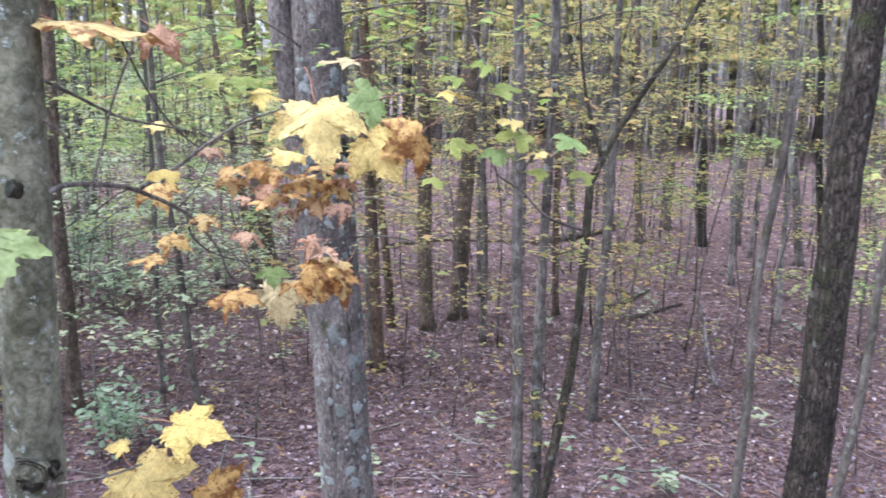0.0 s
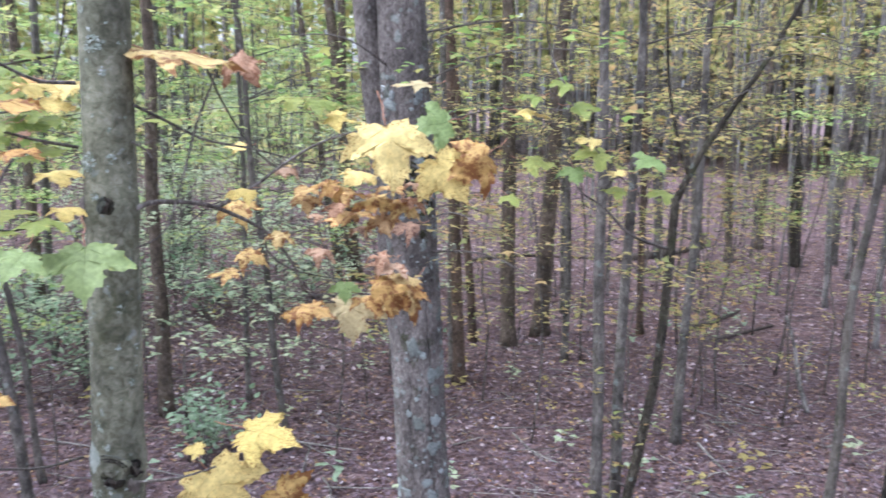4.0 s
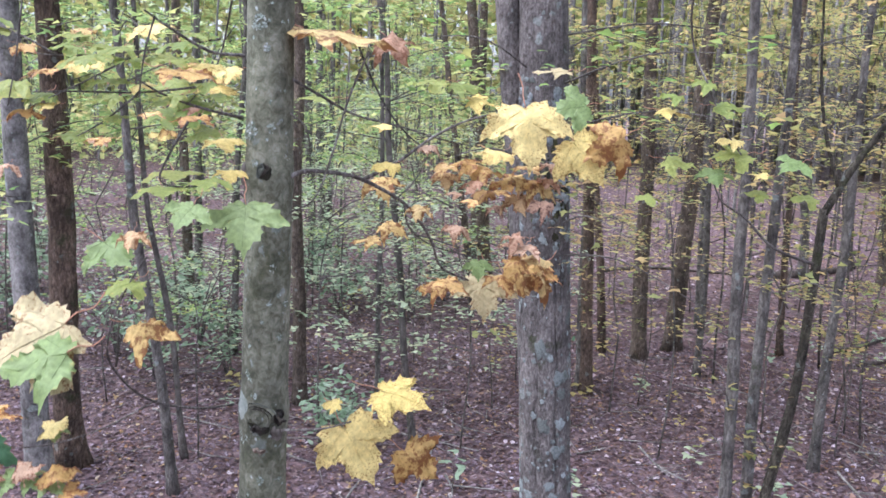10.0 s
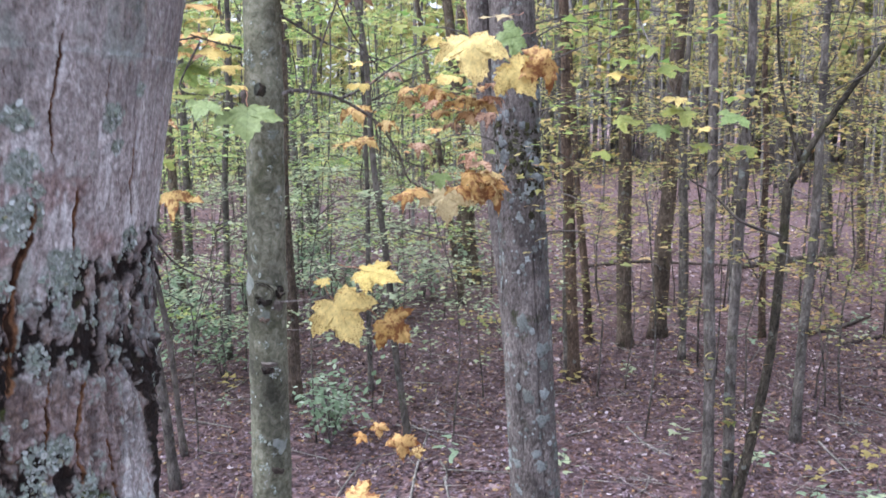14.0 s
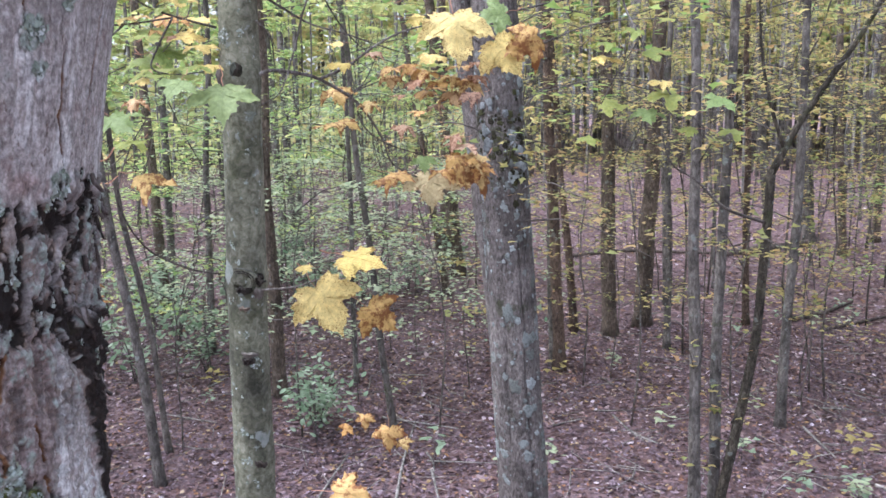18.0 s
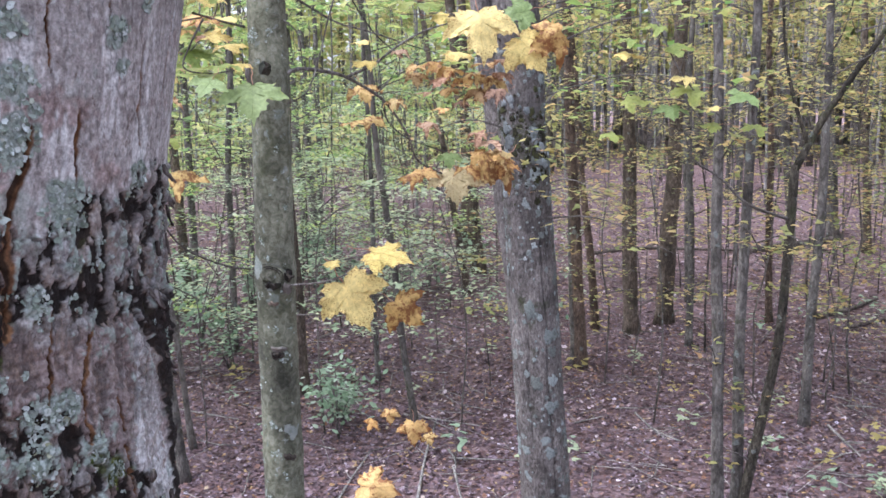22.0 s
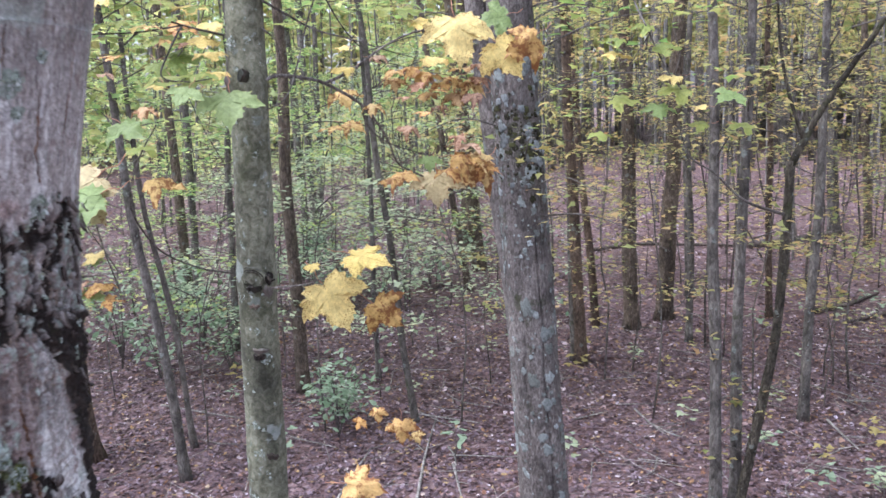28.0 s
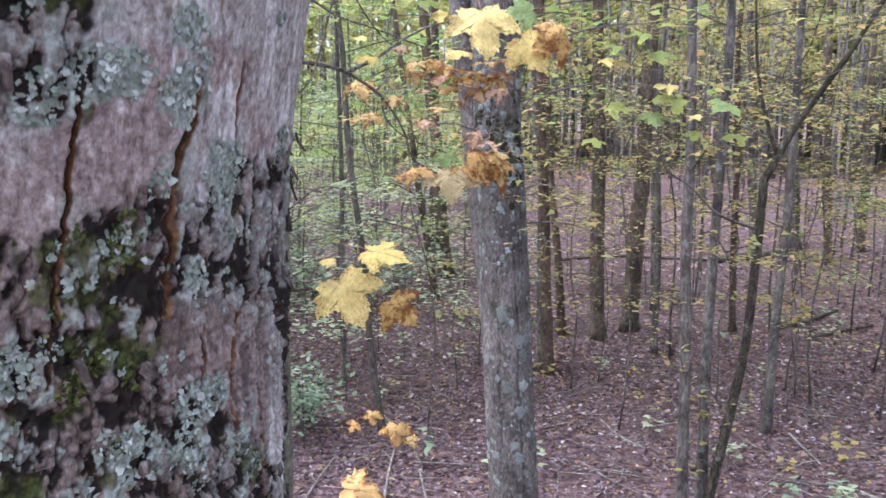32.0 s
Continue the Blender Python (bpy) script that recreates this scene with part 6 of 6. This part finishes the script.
    col = mix(n, l, ramp(n, l, crack, [(0.66, value(0)), (0.92, value(0.85))]), col, (0.022, 0.013, 0.009))
    grit = ramp(n, l, noise_tex(n, l, co, 900, 4, 0.7), [(0.36, value(0.75)), (0.5, value(1.0)), (0.64, value(1.2))])
    col = mix(n, l, 1.0, col, grit, "MULTIPLY")
    col = mix(n, l, 1.0, col, (0.95, 0.95, 0.935), "MULTIPLY")
    l.new(col, b.inputs["Base Color"])
    flaky = noise_tex(n, l, co, 760, 8, 0.75, (1, 1, 0.7))
    bump(n, l, b, mix(n, l, 0.6, streak, flaky), 0.75, 0.0015)
    return m


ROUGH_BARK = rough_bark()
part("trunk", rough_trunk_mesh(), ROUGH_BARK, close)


def lichen_skin():
    m, n, l, b = material("grey_green_lichen", 0.95)
    pick = n.new("ShaderNodeNewGeometry").outputs["Random Per Island"]
    co = n.new("ShaderNodeTexCoord").outputs["Object"]
    col = ramp(n, l, pick, [(0.0, (0.13, 0.155, 0.12)), (0.35, (0.22, 0.26, 0.215)), (0.7, (0.31, 0.355, 0.31)), (0.92, (0.46, 0.50, 0.48)), (1.0, (0.2, 0.2, 0.1))])
    g = ramp(n, l, noise_tex(n, l, co, 500, 4), [(0.3, value(0.65)), (0.7, value(1.2))])
    l.new(mix(n, l, 1.0, col, g, "MULTIPLY"), b.inputs["Base Color"])
    return m


def moss_skin():
    m, n, l, b = material("green_moss", 0.95)
    pick = n.new("ShaderNodeNewGeometry").outputs["Random Per Island"]
    l.new(ramp(n, l, pick, [(0.0, (0.018, 0.022, 0.007)), (0.6, (0.05, 0.062, 0.016)), (1.0, (0.12, 0.13, 0.035))]), b.inputs["Base Color"])
    return m


def lobes(spots, middle, radius, seed=9):
    """Small ruffled lobes standing off the bark; a spot is (angle, height, size)."""
    rng = random.Random(seed)
    verts, faces, k = [], [], 10
    for a, z, size in spots:
        s = size * rng.uniform(0.5, 1.3)
        out = Vector((math.cos(a), math.sin(a), 0))
        c = Vector(middle(z)) + out * (radius(a, z) + size * 0.25)
        e1, e2 = Vector((-math.sin(a), math.cos(a), 0)), Vector((0, 0, 1))
        o = len(verts)
        verts.append(c)
        lift, side, ph, stretch = rng.uniform(0.1, 0.9), rng.uniform(0, 6.28), rng.uniform(0, 6.28), rng.uniform(0.6, 1.5)
        for i in range(k):
            b = 2 * math.pi * i / k
            q = s * (0.85 + 0.2 * math.sin(2 * b + ph) + 0.14 * math.sin(4 * b + 2 * ph)) * rng.uniform(0.8, 1.2)
            verts.append(c + e1 * q * math.cos(b) * stretch + e2 * q * math.sin(b) + out * s * (0.1 + 0.4 * lift * math.cos(b - side) + rng.uniform(-0.15, 0.3)))
        for i in range(k):
            faces.append((o, o + 1 + i, o + 1 + (i + 1) % k))
    return verts, faces


def rosette(rng, a, z, reach, size, R, dense=1.0):
    """The lobes of one rosette: crowded, uneven at the rim, thinner in the middle."""
    ph, out = rng.uniform(0, 99), []
    for _ in range(int(4 + dense * 1.5 * (reach / size) ** 2)):
        t = rng.uniform(0, 6.28)
        d = reach * math.sqrt(rng.uniform(0.03, 1)) * (1 + 0.45 * noise.noise((math.cos(t) * 1.7, math.sin(t) * 1.7, ph)))
        out.append((a + d * math.cos(t) / R, z + d * math.sin(t), size * rng.uniform(0.7, 1.25)))
    return out


rng = random.Random(9)
LICHEN, GREEN_MOSS = lichen_skin(), moss_skin()
crowd = []
for u, z, q in PATCHES:
    crowd += rosette(rng, u / 0.107, z, q * 0.95, 0.00088, 0.107)
count = 0
while count < 640:
    a, z = rng.uniform(radians(-125), radians(28)), rng.uniform(3.46, 3.80)
    if rng.random() < (0.95 if rough_zone(a * 0.107, z) > 0.5 else 0.05 if z < 3.66 else 0.012):
        crowd += rosette(rng, a, z, min(0.0042, 0.0008 * rng.paretovariate(1.25)), 0.00078, 0.107)
        count += 1
tufts = []
for _ in range(260):
    u, z = rng.uniform(-0.115, 0.02), rng.uniform(3.52, 3.76)
    wet = noise.noise((u * 48 + 9, z * 48 + 2, 3)) + 0.3 * step(-u, 0.036, 0.044)
    if rough_zone(u, z) > 0.5 and wet > 0.3:
        tufts += rosette(rng, u / 0.107, z, rng.uniform(0.001, 0.0045), 0.0007, 0.107, 1.2)


def close_radius(a, z):
    return 0.107 + swell(z) + bark_fields(a * 0.107, z)[0]


def close_middle(z):
    return (0.03 * (z - 3.65), 0.08 * (z - 3.65), z)


spots = []
for _ in range(110):
    spots += rosette(rng, radians(rng.uniform(-150, -10)), rng.uniform(2.7, 4.1), min(0.012, 0.0016 * rng.paretovariate(1.1)), 0.0016, 0.04, 0.8)
part("lichen", lobes(spots, lambda z: (0.009 * z, 0.002 * z, z), lambda a, z: 0.0397 - 0.0045 * (z - 2.5)), LICHEN, maple, "small pale spots of lichen")["kind"] = "stuff"
part("lichen", lobes(crowd, close_middle, close_radius), LICHEN, close, "ruffled grey-green lichen")["kind"] = "stuff"
part("moss", lobes(tufts, close_middle, close_radius, 5), GREEN_MOSS, close, "dark green cushions of moss")["kind"] = "stuff"


def crusts(count, seed, heights, turn, least, steep, most, thick):
    """Flat rounded crusts that hug the large stem, uneven at the rim; heights is a list of (low, high)."""
    rng = random.Random(seed)
    verts, faces, k = [], [], 18
    for _ in range(count):
        z0 = rng.uniform(*rng.choice(heights))
        a0 = radians(rng.uniform(*turn))
        s = min(least * rng.paretovariate(steep), most)
        ph, tall = rng.uniform(0, 99), rng.uniform(0.85, 1.2)
        o = len(verts)
        for ring in (0.0, 0.5, 0.85, 1.0):
            for i in range(k if ring else 1):
                t = 2 * math.pi * i / k
                q = s * ring * (1 + 0.5 * noise.noise((math.cos(t) * 1.3, math.sin(t) * 1.3, ph)) + 0.45 * noise.noise((math.cos(t) * 4, math.sin(t) * 4, ph)))
                z = z0 + q * math.sin(t) * tall
                r = 0.18 * (1.04 - 0.45 * z / 13) + (thick if ring < 0.9 else 0.0) + 0.6 * thick * noise.noise((math.cos(t) * ring * 3, math.sin(t) * ring * 3, ph + 5))
                a = a0 + q * math.cos(t) / r
                verts.append((-0.061 * z + math.cos(a) * r, -0.016 * z + math.sin(a) * r, z))
        for i in range(k):
            j = (i + 1) % k
            faces.append((o, o + 1 + i, o + 1 + j))
            for ring in (1, 1 + k):
                faces.append((o + ring + i, o + ring + k + i, o + ring + k + j, o + ring + j))
    return verts, faces


def crust_skin():
    m, n, l, b = material("pale_crust_lichen", 0.95)
    pick = n.new("ShaderNodeNewGeometry").outputs["Random Per Island"]
    co = n.new("ShaderNodeTexCoord").outputs["Object"]
    col = ramp(n, l, pick, [(0.0, (0.10, 0.105, 0.092)), (0.4, (0.150, 0.163, 0.152)), (0.8, (0.21, 0.232, 0.222)), (1.0, (0.30, 0.325, 0.318))])
    g = ramp(n, l, noise_tex(n, l, co, 60, 6, 0.75), [(0.36, value(0.55)), (0.5, value(0.95)), (0.64, value(1.2))])
    l.new(mix(n, l, 1.0, col, g, "MULTIPLY"), b.inputs["Base Color"])
    bump(n, l, b, g, 0.6, 0.004)
    return m


part("lichen", crusts(430, 12, [(0.3, 2.6), (1.0, 2.3), (2.6, 3.3), (3.2, 4.1)], (-175, 15), 0.0055, 1.25, 0.042, 0.004), crust_skin(), big, "round pale crusts of lichen")["kind"] = "stuff"
PLATE = bark("pale_bark_plate", (0.12, 0.13, 0.125), (0.18, 0.195, 0.193), (0.25, 0.27, 0.272), 0, 0, 0.6, 14, 3)
part("bark_plate", crusts(30, 23, [(3.1, 4.0), (3.3, 3.75)], (-165, -20), 0.013, 2.0, 0.032, 0.008), PLATE, big, "pale blue-grey plates of flaking bark")["kind"] = "stuff"
MOSS = leafy("dark_moss", [(0.0, (0.014, 0.012, 0.008)), (0.6, (0.03, 0.028, 0.015)), (1.0, (0.055, 0.058, 0.022))], 0.0, 160, (0.06, 0.062, 0.022), 0.95, True, 130, 0.55)
part("moss", crusts(150, 14, [(3.05, 3.85), (3.25, 3.7), (3.35, 3.7)], (-170, -20), 0.007, 1.7, 0.024, 0.006), MOSS, big, "dark flaking moss in a band")["kind"] = "stuff"


def bark_flakes():
    """Curling strips of old bark that stand off the trunk, thickest along its side."""
    rng = random.Random(17)
    verts, faces = [], []
    made = 0
    while made < 110:
        a = radians(rng.uniform(-120, 12)) if made % 5 < 2 else radians(rng.gauss(26, 9))
        z = rng.uniform(3.42, 3.70)
        if rough_zone(a * 0.107, z) < 0.5:
            continue
        made += 1
        wide, tall, thick = rng.uniform(0.0008, 0.0026), rng.uniform(0.003, 0.008), rng.uniform(0.0005, 0.0012)
        out = Vector((math.cos(a), math.sin(a), 0))
        e1 = Vector((-math.sin(a), math.cos(a), 0))
        r = 0.107 + swell(z) + 0.0012
        c = Vector((0.03 * (z - 3.65), 0.08 * (z - 3.65), z)) + out * r
        lift, lean = rng.uniform(0.0, 0.003), rng.uniform(-0.25, 0.25)
        o = len(verts)
        n = 5
        for i in range(n):
            t = i / (n - 1)
            w = wide * (0.55 + 0.6 * math.sin(math.pi * (0.15 + 0.7 * t))) * rng.uniform(0.75, 1.2)
            mid = c + Vector((0, 0, tall * (0.5 - t))) + e1 * lean * tall * t + out * (0.0008 + lift * t * t)
            for side, deep in ((-1, 0), (1, 0), (1, 1), (-1, 1)):
                verts.append(mid + e1 * w * side * (0.9 if deep else 1) - out * thick * deep + out * 0.0005 * rng.random())
        for i in range(n - 1):
            for k in range(4):
                p, q = o + i * 4 + k, o + i * 4 + (k + 1) % 4
                faces.append((p, q, q + 4, p + 4))
        faces.append((o, o + 3, o + 2, o + 1))
        e = o + 4 * (n - 1)
        faces.append((e, e + 1, e + 2, e + 3))
    return verts, faces


FLAKE = bark("flaking_bark", (0.02, 0.015, 0.012), (0.085, 0.066, 0.057), (0.24, 0.215, 0.205), 0, 0, 0.6, 14, 6)
part("bark_flake", bark_flakes(), FLAKE, close, "dark curling strips of old bark")["kind"] = "stuff"
